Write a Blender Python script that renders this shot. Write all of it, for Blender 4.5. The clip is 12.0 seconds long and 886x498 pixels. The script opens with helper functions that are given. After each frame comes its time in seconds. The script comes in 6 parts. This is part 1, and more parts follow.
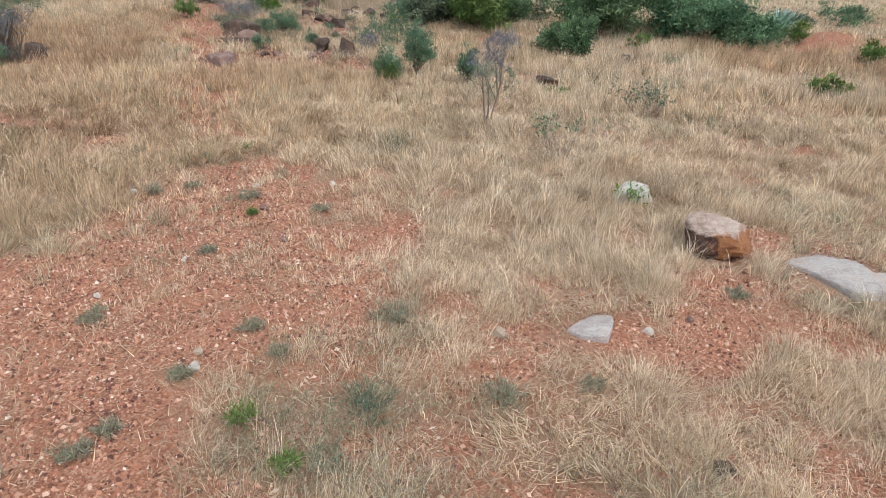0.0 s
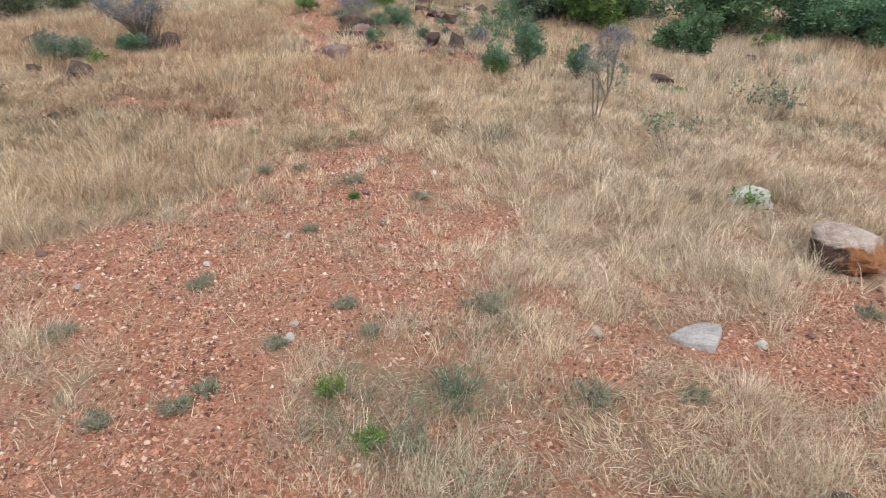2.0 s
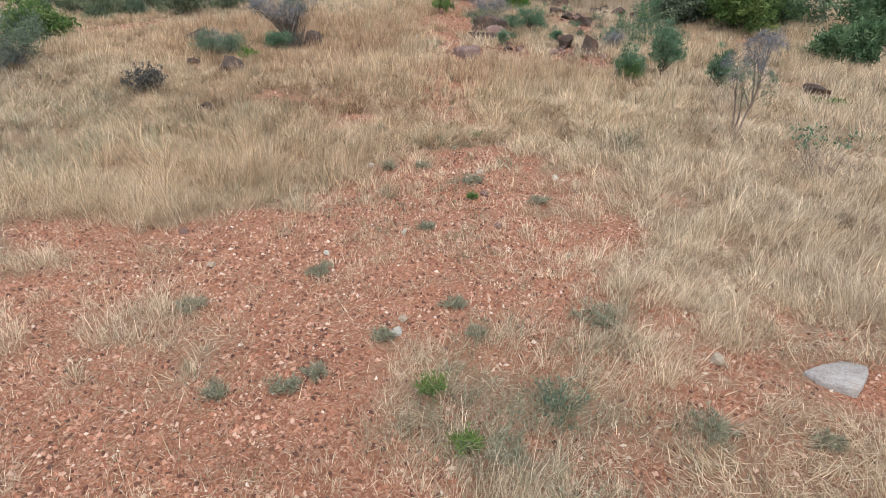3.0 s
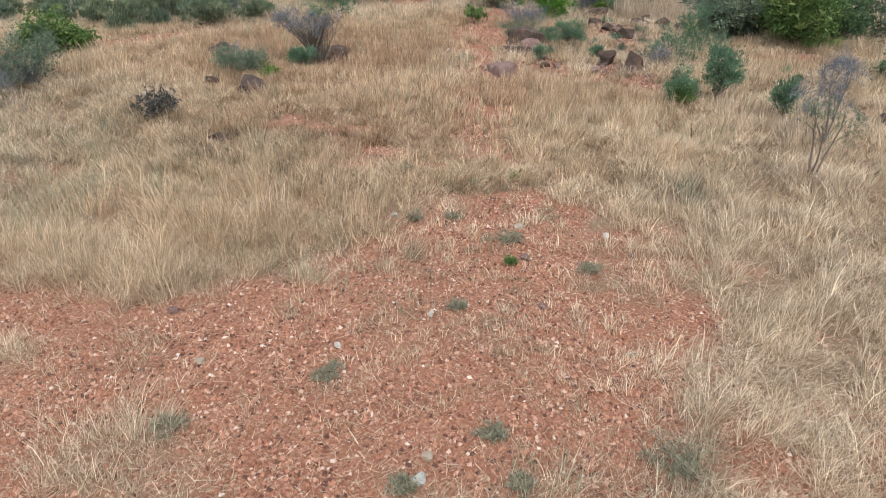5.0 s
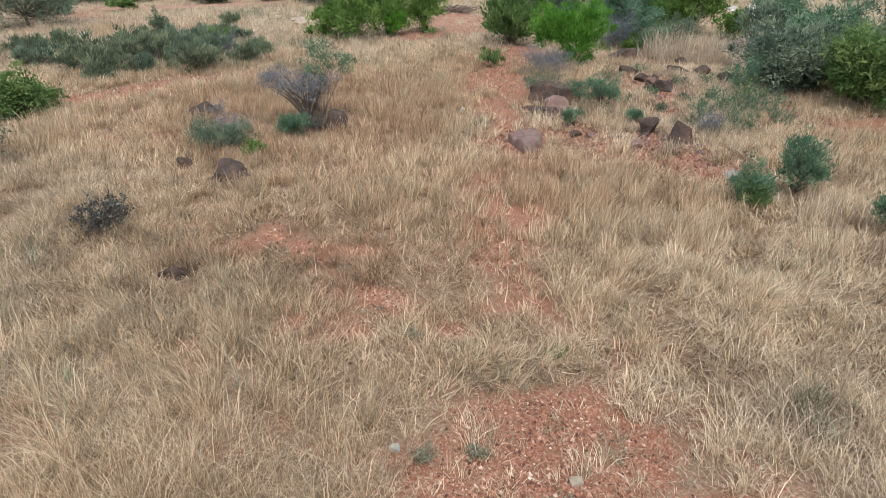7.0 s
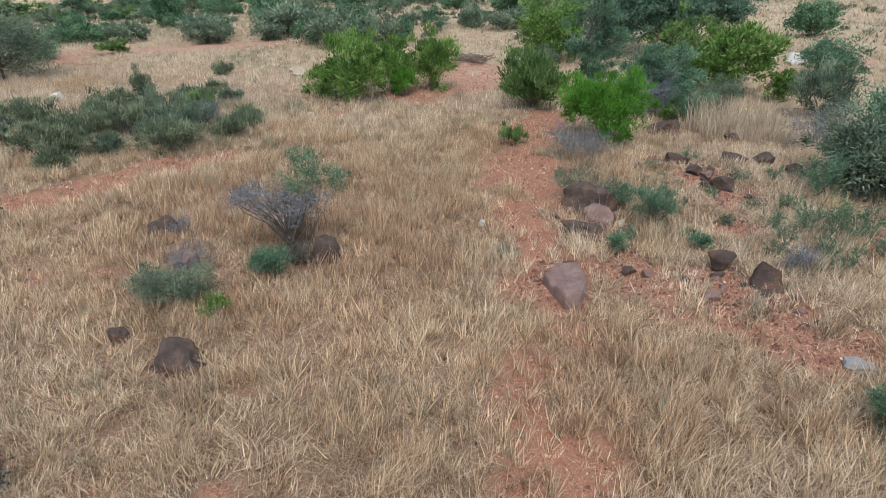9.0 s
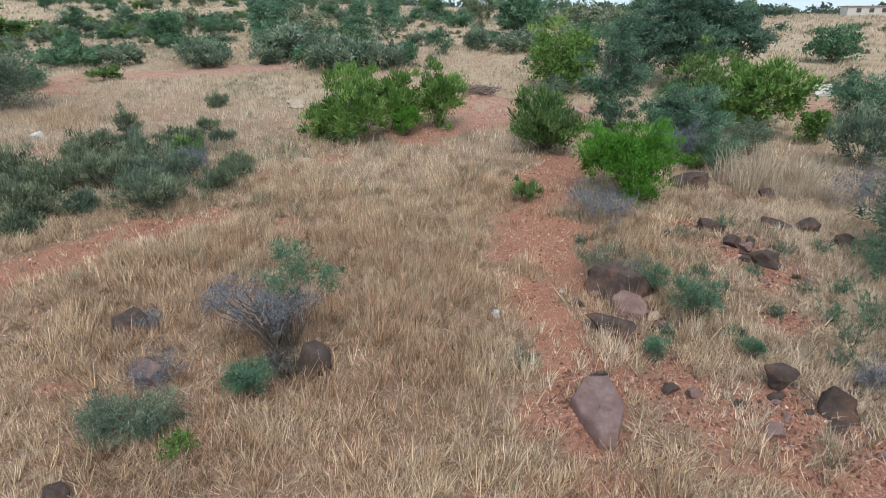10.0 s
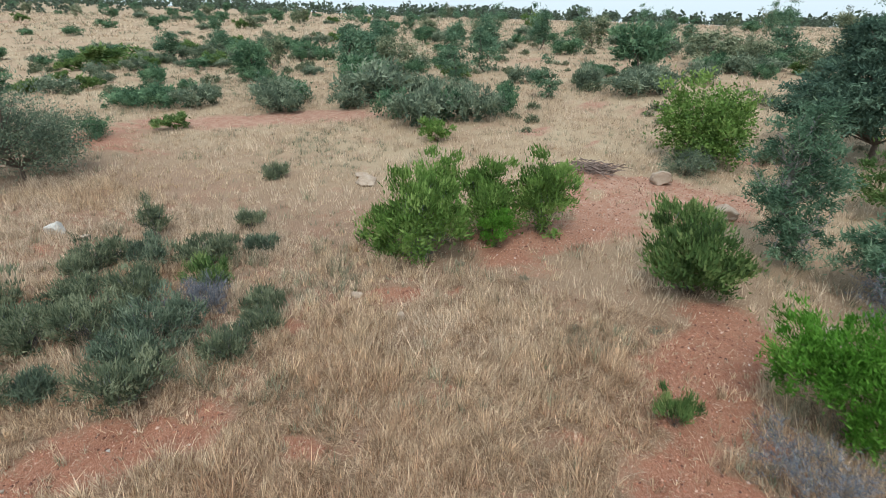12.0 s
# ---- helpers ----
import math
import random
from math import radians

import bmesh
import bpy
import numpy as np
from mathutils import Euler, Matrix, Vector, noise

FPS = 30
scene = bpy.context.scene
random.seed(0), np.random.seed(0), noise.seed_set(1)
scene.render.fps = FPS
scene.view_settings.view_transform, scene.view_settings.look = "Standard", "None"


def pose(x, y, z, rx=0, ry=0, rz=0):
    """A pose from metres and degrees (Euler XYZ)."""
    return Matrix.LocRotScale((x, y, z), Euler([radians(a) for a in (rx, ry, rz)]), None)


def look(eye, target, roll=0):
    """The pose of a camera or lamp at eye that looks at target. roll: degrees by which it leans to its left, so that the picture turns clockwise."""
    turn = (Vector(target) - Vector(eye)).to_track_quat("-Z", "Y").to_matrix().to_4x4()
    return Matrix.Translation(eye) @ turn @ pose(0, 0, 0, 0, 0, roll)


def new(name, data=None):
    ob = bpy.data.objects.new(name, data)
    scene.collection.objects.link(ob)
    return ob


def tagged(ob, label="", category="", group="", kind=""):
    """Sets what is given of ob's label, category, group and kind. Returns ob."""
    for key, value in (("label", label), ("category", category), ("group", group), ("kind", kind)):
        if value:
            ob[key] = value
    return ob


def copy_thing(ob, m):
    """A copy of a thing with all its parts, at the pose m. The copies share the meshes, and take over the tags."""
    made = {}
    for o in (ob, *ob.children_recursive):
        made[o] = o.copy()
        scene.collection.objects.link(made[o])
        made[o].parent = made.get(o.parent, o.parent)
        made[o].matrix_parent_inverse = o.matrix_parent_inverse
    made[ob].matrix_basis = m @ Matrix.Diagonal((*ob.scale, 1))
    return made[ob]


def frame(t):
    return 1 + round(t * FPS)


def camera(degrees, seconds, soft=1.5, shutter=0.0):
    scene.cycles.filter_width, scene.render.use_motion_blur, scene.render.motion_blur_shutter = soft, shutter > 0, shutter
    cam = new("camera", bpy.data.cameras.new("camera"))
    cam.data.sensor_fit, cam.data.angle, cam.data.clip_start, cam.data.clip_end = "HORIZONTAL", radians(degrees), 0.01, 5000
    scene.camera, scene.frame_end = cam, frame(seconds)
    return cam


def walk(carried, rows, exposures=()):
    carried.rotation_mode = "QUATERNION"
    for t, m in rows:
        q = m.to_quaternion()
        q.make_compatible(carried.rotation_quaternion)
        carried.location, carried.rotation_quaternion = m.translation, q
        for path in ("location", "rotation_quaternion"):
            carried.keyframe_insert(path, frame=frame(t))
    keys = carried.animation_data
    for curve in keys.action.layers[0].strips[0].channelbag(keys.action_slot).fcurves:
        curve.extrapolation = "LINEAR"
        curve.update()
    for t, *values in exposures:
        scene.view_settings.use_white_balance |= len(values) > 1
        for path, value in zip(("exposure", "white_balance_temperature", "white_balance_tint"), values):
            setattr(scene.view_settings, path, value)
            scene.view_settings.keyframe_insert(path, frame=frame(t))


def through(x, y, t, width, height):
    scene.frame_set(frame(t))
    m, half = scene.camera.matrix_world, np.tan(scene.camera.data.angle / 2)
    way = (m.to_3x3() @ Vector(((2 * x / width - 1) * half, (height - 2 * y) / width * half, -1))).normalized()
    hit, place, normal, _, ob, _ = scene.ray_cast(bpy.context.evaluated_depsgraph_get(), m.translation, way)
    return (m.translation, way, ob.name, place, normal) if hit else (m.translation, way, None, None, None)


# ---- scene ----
cam = camera(70.6, 12.0, soft=0.9, shutter=0.15)
METRES, EYE, TILT, LEAN, TURN = 23.0, 3.4, -23.0, 0.0, 0.0
ROWS = [
    (0.0, 0.0, 0.0, 0.0, -0.0, 0.0, -0.0),
    (0.5, -0.0003, 0.0051, -0.0042, 0.31, -0.02, -0.18),
    (1.0, 0.0, 0.0062, -0.0055, 0.74, -0.02, -0.34),
    (1.5, -0.0002, 0.006, -0.0055, 2.86, -0.04, -1.28),
    (2.0, -0.001, 0.0061, -0.0055, 8.72, -0.26, -3.83),
    (2.5, 0.0001, 0.0069, -0.0057, 16.43, -0.86, -6.99),
    (3.0, -0.0007, 0.01, -0.0048, 19.41, -1.22, -8.24),
    (5.0, -0.0298, 0.0622, 0.035, 21.88, -1.6, -9.16),
    (5.5, -0.0448, 0.0861, 0.0592, 22.12, -1.66, -9.24),
    (6.0, -0.0621, 0.1139, 0.0858, 22.34, -1.47, -9.32),
    (6.5, -0.081, 0.1445, 0.1135, 22.52, -1.23, -9.38),
    (8.5, -0.1691, 0.2776, 0.2439, 23.19, -0.05, -9.61),
    (9.0, -0.1964, 0.3177, 0.2859, 23.36, 0.31, -9.68),
    (9.5, -0.2236, 0.3564, 0.3273, 23.49, 0.64, -9.76),
    (10.0, -0.2509, 0.3932, 0.3728, 23.65, 0.94, -9.85),
    (10.5, -0.2815, 0.4379, 0.4267, 23.79, 1.21, -9.87),
    (11.0, -0.3205, 0.4976, 0.4806, 24.21, 1.33, -10.03),
    (11.5, -0.3716, 0.5738, 0.5384, 27.95, 0.64, -11.43),
    (12.0, -0.4277, 0.66, 0.5945, 32.14, -0.21, -12.86),
]
walk(cam, [(t, pose(0, 0, EYE, TILT, LEAN, TURN) @ pose(METRES * x, METRES * y, METRES * z, 90 + pitch, roll, yaw)) for t, x, y, z, yaw, pitch, roll in ROWS],
     exposures=[(0.0, 0.57, 6440, 9), (5.5, 0.56, 6450, 9), (8.5, 0.46, 6200, 8), (10.5, 0.38, 6020, 7), (12.0, 0.40, 6250, 6)])

# ---- sky and sun: a bright, hazy, mostly overcast day ----
world = bpy.data.worlds.new("sky")
scene.world = world
world.use_nodes = True
wn, wl = world.node_tree.nodes, world.node_tree.links
sky = wn.new("ShaderNodeTexSky")
sky.sky_type = "NISHITA"
sky.sun_disc = False
sky.sun_elevation, sky.sun_rotation = radians(52), radians(150)
sky.air_density, sky.dust_density, sky.ozone_density = 1.0, 4.0, 1.0
haze = wn.new("ShaderNodeMix")
haze.data_type = "RGBA"
haze.inputs["Factor"].default_value = 0.72
haze.inputs["B"].default_value = (6.85, 7.9, 8.7, 1)
wl.new(sky.outputs["Color"], haze.inputs["A"])
wl.new(haze.outputs["Result"], wn["Background"].inputs["Color"])
wn["Background"].inputs["Strength"].default_value = 0.115

sun = new("sun", bpy.data.lights.new("sun", "SUN"))
sun.data.energy, sun.data.angle, sun.data.color = 1.5, radians(11), (1.0, 0.97, 0.92)
SUN_FROM = Vector((math.sin(radians(150)) * math.cos(radians(52)), math.cos(radians(150)) * math.cos(radians(52)), math.sin(radians(52))))
sun.matrix_world = look(SUN_FROM * 50, (0, 0, 0))

# ---- noise and relief of the land ----
LATTICE = np.random.RandomState(7).rand(256, 256)


def vnoise(x, y, size, seed=0):
    """Smooth noise from 0 to 1 with features of that size in metres."""
    x, y = np.asarray(x, float) / size + 37.7 * seed, np.asarray(y, float) / size + 91.3 * seed
    i, j = np.floor(x).astype(int), np.floor(y).astype(int)
    u, v = x - i, y - j
    u, v = u * u * (3 - 2 * u), v * v * (3 - 2 * v)
    a, b = LATTICE[i & 255, j & 255], LATTICE[(i + 1) & 255, j & 255]
    c, d = LATTICE[i & 255, (j + 1) & 255], LATTICE[(i + 1) & 255, (j + 1) & 255]
    return (a * (1 - u) + b * u) * (1 - v) + (c * (1 - u) + d * u) * v


def fbm(x, y, size, seed=0, octaves=4):
    total, gain = 0, 0
    for k in range(octaves):
        total, gain = total + vnoise(x, y, size / 2 ** k, seed + k) * 0.5 ** k, gain + 0.5 ** k
    return total / gain


def land(x, y):
    """The broad slope: it climbs ahead and to the west, and levels out far off."""
    x, y = np.asarray(x, float), np.asarray(y, float)
    u, v, k = 60 * np.tanh(x / 60), 90 * np.tanh(y / 90), np.maximum(x + 4, 0)
    z = -0.26558 - 0.03888 * u + 0.02988 * v + 0.0002239 * u * v + 0.000877 * v * v + 0.03825 * k * np.clip(y / 15, 0, 1) / (1 + k / 15)
    far = np.clip((np.hypot(x, y) - 110) / 400, 0, 1)
    west = np.clip((-x - 0.35 * y) / (np.hypot(x, y) + 1) + 0.15, 0, 1)
    return z + 16 * far * west


def bumps(x, y):
    near = 1 / (1 + (np.hypot(x, y) / 70) ** 2)
    return (fbm(x, y, 2.2, 3) - 0.5) * 0.22 * near + (fbm(x, y, 11, 9) - 0.5) * 0.30 * np.clip(np.hypot(x, y) / 20 - 0.4, 0, 1)


MOUNDS = [(15.5, 26.3, 1.7, 0.75), (18.3, 26.0, 1.6, 0.5), (-20.1, 46.6, 1.9, 0.5), (-6.6, 31.0, 2.2, 0.25), (-4.3, 31.5, 2.0, 0.2)]


def height(x, y):
    z = land(x, y) + bumps(x, y)
    for mx, my, r, h in MOUNDS:
        z = z + h * np.exp(-((x - mx) ** 2 + (y - my) ** 2) / (r * r))
    return z


def ground_z(x, y):
    return float(height(np.array([x]), np.array([y]))[0])


def ribbon(x, y, points, radius):
    """How far inside a band along the points a place lies: 1 in its middle, 0 outside."""
    best = np.full(np.shape(x), 9e9)
    for (ax, ay), (bx, by) in zip(points, points[1:]):
        dx, dy = bx - ax, by - ay
        s = np.clip(((x - ax) * dx + (y - ay) * dy) / (dx * dx + dy * dy + 1e-9), 0, 1)
        best = np.minimum(best, np.hypot(x - ax - s * dx, y - ay - s * dy))
    return np.clip(1.35 - best / radius, 0, 1)


def inside(x, y, points, edge):
    """1 inside the polygon, falling to 0 over the edge's width."""
    odd, best = np.zeros(np.shape(x), bool), np.full(np.shape(x), 9e9)
    for (ax, ay), (bx, by) in zip(points, points[1:] + points[:1]):
        dx, dy = bx - ax, by - ay
        s = np.clip(((x - ax) * dx + (y - ay) * dy) / (dx * dx + dy * dy + 1e-9), 0, 1)
        best = np.minimum(best, np.hypot(x - ax - s * dx, y - ay - s * dy))
        odd ^= ((ay > y) != (by > y)) & (x < dx * (y - ay) / (dy if dy else 1e-9) + ax)
    return np.clip(0.5 + np.where(odd, best, -best) / edge, 0, 1)


GRAVEL_FIELD = [(-9.5, 4.4), (-8.1, 5.2), (-6.9, 5.9), (-5.8, 6.8), (-5.3, 7.5), (-4.9, 9.1), (-4.6, 10.8), (-4.3, 12.4), (-2.9, 11.7), (-1.4, 11.1),
                (-0.5, 10.0), (-0.4, 8.3), (-0.6, 6.8), (-0.7, 5.4), (-0.4, 4.7), (-1.0, 4.9), (-1.6, 4.8), (-2.2, 4.5), (-1.9, 3.5), (-1.7, 1.5), (-6, 0.5), (-11, 2.5)]
EARTH_BAND = [(0.0, 4.75), (0.4, 5.5), (1.3, 5.5), (2.4, 5.5), (3.2, 5.9), (3.5, 7.1)]
EARTH_SPUR = [(3.2, 6.2), (4.4, 5.9), (5.0, 5.3)]
TRACK_LOW = [(-3.8, 12.0), (-5.2, 14.0), (-6.0, 16.0), (-6.8, 19.0), (-7.5, 21.5)]
TRACK_HIGH = [(-7.5, 21.5), (-8.9, 24.5), (-10.0, 27.0), (-10.9, 30.0), (-11.9, 33.0), (-12.4, 36.6)]
TRACK_FAR = [(-19.6, 38.6), (-19.9, 42.0), (-19.6, 47.0)]
WEST_PATCH = [(-24.0, 18.6), (-22.4, 21.4), (-21.9, 23.6), (-21.3, 25.4)]
STONY_SHELF = [(-6.2, 22.6), (-4.5, 22.0), (-2.6, 22.0)]
FAR_BAND = [(-49, 38.5), (-52.5, 41.5), (-49.5, 45.0), (-46, 48.5), (-41, 52.5)]


def soil(x, y):
    """0 where grass covers the land, 1 on bare red earth."""
    x, y = np.asarray(x, float), np.asarray(y, float)
    wx = x + (fbm(x, y, 1.1, 21) - 0.5) * 1.5
    wy = y + (fbm(x, y, 1.1, 27) - 0.5) * 1.5
    s = inside(wx, wy, GRAVEL_FIELD, 1.3)
    for points, radius, strength in ((EARTH_BAND, 0.42, 0.95), (EARTH_SPUR, 0.4, 0.8), (TRACK_LOW, 1.25, 0.58), (TRACK_HIGH, 1.5, 0.90),
                                     (TRACK_FAR, 2.4, 0.9), ([(-18.6, 41.0), (-17.2, 44.5), (-14.6, 45.8)], 1.9, 0.85), ([(-21, 48.6), (-16.0, 47.6)], 1.7, 0.85), (WEST_PATCH, 1.35, 0.88), (STONY_SHELF, 1.3, 0.62), (FAR_BAND, 2.6, 0.95),
                                     ([(-10.0, 13.0), (-9.6, 13.6)], 0.75, 0.6), ([(-16, 47.3), (-14.2, 47.3)], 1.3, 0.85), ([(-3.2, 50.5), (-1.6, 54.0), (2.0, 58.0)], 1.7, 0.85),
                                     ([(-22.3, 32.8), (-19.8, 33.6)], 1.2, 0.65), ([(-31, 26.2), (-29.5, 27.6)], 1.0, 0.8),
                                     ([(14.5, 26.0), (18.5, 25.6)], 1.4, 1.0), ([(0.6, 27.0), (2.4, 27.4)], 0.9, 0.8), ([(-27, 63.5), (-24, 64.5)], 2.6, 0.6),
                                     ([(-5.3, 22.9), (-3.0, 22.4)], 1.0, 0.6), ([(-7.7, 24.0), (-7.2, 25.4)], 0.6, 0.8), ([(-1.5, 3.0), (0.5, 2.6)], 0.7, 0.5),
                                     ([(-8.3, 10.2), (-7.3, 10.8)], 0.6, 0.7), ([(-6.4, 30.9), (-4.4, 29.2)], 0.9, 0.9), ([(-6.6, 27.8), (-5.4, 27.0), (-4.2, 26.6)], 0.8, 0.6), ([(3.2, 7.0), (4.1, 6.95)], 0.6, 1.0), ([(4.2, 8.3), (4.6, 8.5)], 0.35, 0.9), ([(-0.6, 26.9), (1.4, 26.3)], 0.9, 0.95), ([(2.2, 19.5), (2.9, 19.7)], 0.45, 0.7), ([(1.1, 5.6), (2.5, 5.75)], 0.45, 1.0), ([(-3.6, 11.5), (-4.5, 13.3), (-5.0, 14.2)], 0.85, 0.6), ([(-7.7, 12.7), (-5.2, 12.6)], 0.7, 0.7), ([(-8.6, 13.6), (-7.2, 14.0)], 0.6, 0.75), ([(-7.4, 11.6), (-6.8, 11.3)], 0.5, 0.7), ([(-5.2, 14.6), (-4.4, 13.4)], 0.7, 0.7), ([(5.5, 13.9), (6.3, 12.9)], 0.6, 0.5),
                                     ([(5.3, 10.9), (5.7, 10.4)], 0.5, 0.55), ([(0.8, 8.3), (1.1, 8.1)], 0.35, 0.5), ([(5.5, 8.4), (6.2, 7.6)], 0.5, 0.7)):
        s = np.maximum(s, strength * ribbon(wx, wy, points, radius))
    s = s * (1 - 0.68 * np.clip((fbm(x, y, 1.5, 57) - 0.50) * 6, 0, 1))
    patchy = np.clip((fbm(x, y, 4.0, 41) - 0.62) * 4, 0, 0.30) + np.clip((fbm(x, y, 1.0, 47) - 0.66) * 5, 0, 0.35)
    south = np.clip((5.3 - y) / 1.2, 0, 1) * np.clip((fbm(x, y, 0.8, 43) - 0.47) * 4, 0, 0.6)
    far = np.clip(np.hypot(x, y) / 45 - 0.7, 0, 1) * np.clip((fbm(x, y, 14, 51) - 0.50) * 3, 0, 0.25)
    shelf = ribbon(wx, wy, [(-6.6, 23.2), (-4.4, 22.3), (-2.2, 21.6)], 1.45) * (0.25 + 0.65 * vnoise(x, y, 0.6, 53))
    middle = np.clip((fbm(x, y, 1.7, 49) - 0.52) * 4, 0, 0.30) * np.clip((y - 9) / 4, 0, 1) * np.clip((27 - y) / 5, 0, 1) * np.clip((-2 - x) / 3, 0, 1) * np.clip((x + 24) / 6, 0, 1)
    return np.clip(np.maximum.reduce([s, patchy, south, far, middle, shelf]), 0, 1)


# ---- materials ----
def material(name):
    m = bpy.data.materials.new(name)
    m.use_nodes = True
    n, l = m.node_tree.nodes, m.node_tree.links
    return m, n, l, n["Principled BSDF"]


def ramp(n, l, source, stops):
    r = n.new("ShaderNodeValToRGB")
    e = r.color_ramp.elements
    while len(e) < len(stops):
        e.new(0.5)
    for el, (at, colour) in zip(e, stops):
        el.position, el.color = at, (*colour, 1)
    l.new(source, r.inputs["Fac"])
    return r.outputs["Color"]


def blend(n, l, fac, a, b, mode="MIX"):
    m = n.new("ShaderNodeMix")
    m.data_type, m.blend_type = "RGBA", mode
    for socket, value in ((m.inputs["Factor"], fac), (m.inputs["A"], a), (m.inputs["B"], b)):
        if isinstance(value, bpy.types.NodeSocket):
            l.new(value, socket)
        else:
            socket.default_value = value if not isinstance(value, tuple) else (*value, 1)
    return m.outputs["Result"]


def noise_out(n, l, scale, detail=5.0, rough=0.6, vector=None):
    t = n.new("ShaderNodeTexNoise")
    t.inputs["Scale"].default_value, t.inputs["Detail"].default_value, t.inputs["Roughness"].default_value = scale, detail, rough
    if vector is None:
        c = n.new("ShaderNodeTexCoord")
        vector = c.outputs["Object"]
    l.new(vector, t.inputs["Vector"])
    return t.outputs["Fac"]


def bump(n, l, bsdf, source, strength, distance):
    b = n.new("ShaderNodeBump")
    b.inputs["Strength"].default_value, b.inputs["Distance"].default_value = strength, distance
    l.new(source, b.inputs["Height"])
    l.new(b.outputs["Normal"], bsdf.inputs["Normal"])


def ground_material():
    m, n, l, bsdf = material("red_earth_and_litter")
    at = n.new("ShaderNodeAttribute")
    at.attribute_name = "soil"
    c = n.new("ShaderNodeTexCoord")
    where = c.outputs["Object"]
    cells = n.new("ShaderNodeTexVoronoi")
    cells.inputs["Scale"].default_value = 55
    l.new(where, cells.inputs["Vector"])
    split = n.new("ShaderNodeSeparateColor")
    l.new(cells.outputs["Color"], split.inputs["Color"])
    grit = ramp(n, l, split.outputs["Red"], [(0.0, (0.11, 0.048, 0.032)), (0.4, (0.225, 0.105, 0.068)), (0.75, (0.33, 0.172, 0.118)), (1.0, (0.46, 0.32, 0.25))])
    earth = ramp(n, l, noise_out(n, l, 1.3, 6, 0.65, where), [(0.25, (0.21, 0.080, 0.045)), (0.5, (0.37, 0.155, 0.089)), (0.75, (0.47, 0.22, 0.130))])
    red = blend(n, l, 0.6, earth, grit)
    # earth and straw turn paler up the slope, from about y 36
    upslope_pale = n.new("ShaderNodeAttribute")
    upslope_pale.attribute_name = "upslope_pale"
    red = blend(n, l, upslope_pale.outputs["Fac"], red, ramp(n, l, noise_out(n, l, 2.2, 6, 0.7, where), [(0.3, (0.27, 0.135, 0.090)), (0.5, (0.42, 0.26, 0.19)), (0.7, (0.55, 0.40, 0.31))]))
    # litter coloured extra dark so bare gaps between blades read as shaded
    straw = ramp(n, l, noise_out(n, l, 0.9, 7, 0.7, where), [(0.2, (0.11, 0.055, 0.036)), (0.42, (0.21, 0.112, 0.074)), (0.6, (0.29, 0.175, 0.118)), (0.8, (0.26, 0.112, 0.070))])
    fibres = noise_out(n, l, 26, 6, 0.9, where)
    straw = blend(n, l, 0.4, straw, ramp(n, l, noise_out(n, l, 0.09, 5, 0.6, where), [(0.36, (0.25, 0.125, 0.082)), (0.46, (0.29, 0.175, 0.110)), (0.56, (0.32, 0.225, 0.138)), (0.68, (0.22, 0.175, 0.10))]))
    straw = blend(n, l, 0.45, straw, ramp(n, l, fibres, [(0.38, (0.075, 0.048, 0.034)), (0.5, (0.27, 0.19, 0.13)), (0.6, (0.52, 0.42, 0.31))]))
    straw = blend(n, l, upslope_pale.outputs["Fac"], straw, ramp(n, l, noise_out(n, l, 0.25, 7, 0.7, where), [(0.3, (0.30, 0.20, 0.125)), (0.5, (0.46, 0.36, 0.235)), (0.7, (0.52, 0.43, 0.29))]))
    ragged = n.new("ShaderNodeMath")
    ragged.operation = "MULTIPLY_ADD"
    l.new(noise_out(n, l, 7, 6, 0.75, where), ragged.inputs[0])
    ragged.inputs[1].default_value = 0.9
    l.new(at.outputs["Fac"], ragged.inputs[2])
    edge = ramp(n, l, ragged.outputs["Value"], [(0.70, (0, 0, 0)), (1.15, (1, 1, 1))])
    l.new(blend(n, l, edge, straw, red), bsdf.inputs["Base Color"])
    bsdf.inputs["Roughness"].default_value = 0.95
    bsdf.inputs["Specular IOR Level"].default_value = 0.15
    bump(n, l, bsdf, blend(n, l, 0.5, cells.outputs["Distance"], fibres), 0.8, 0.03)
    return m


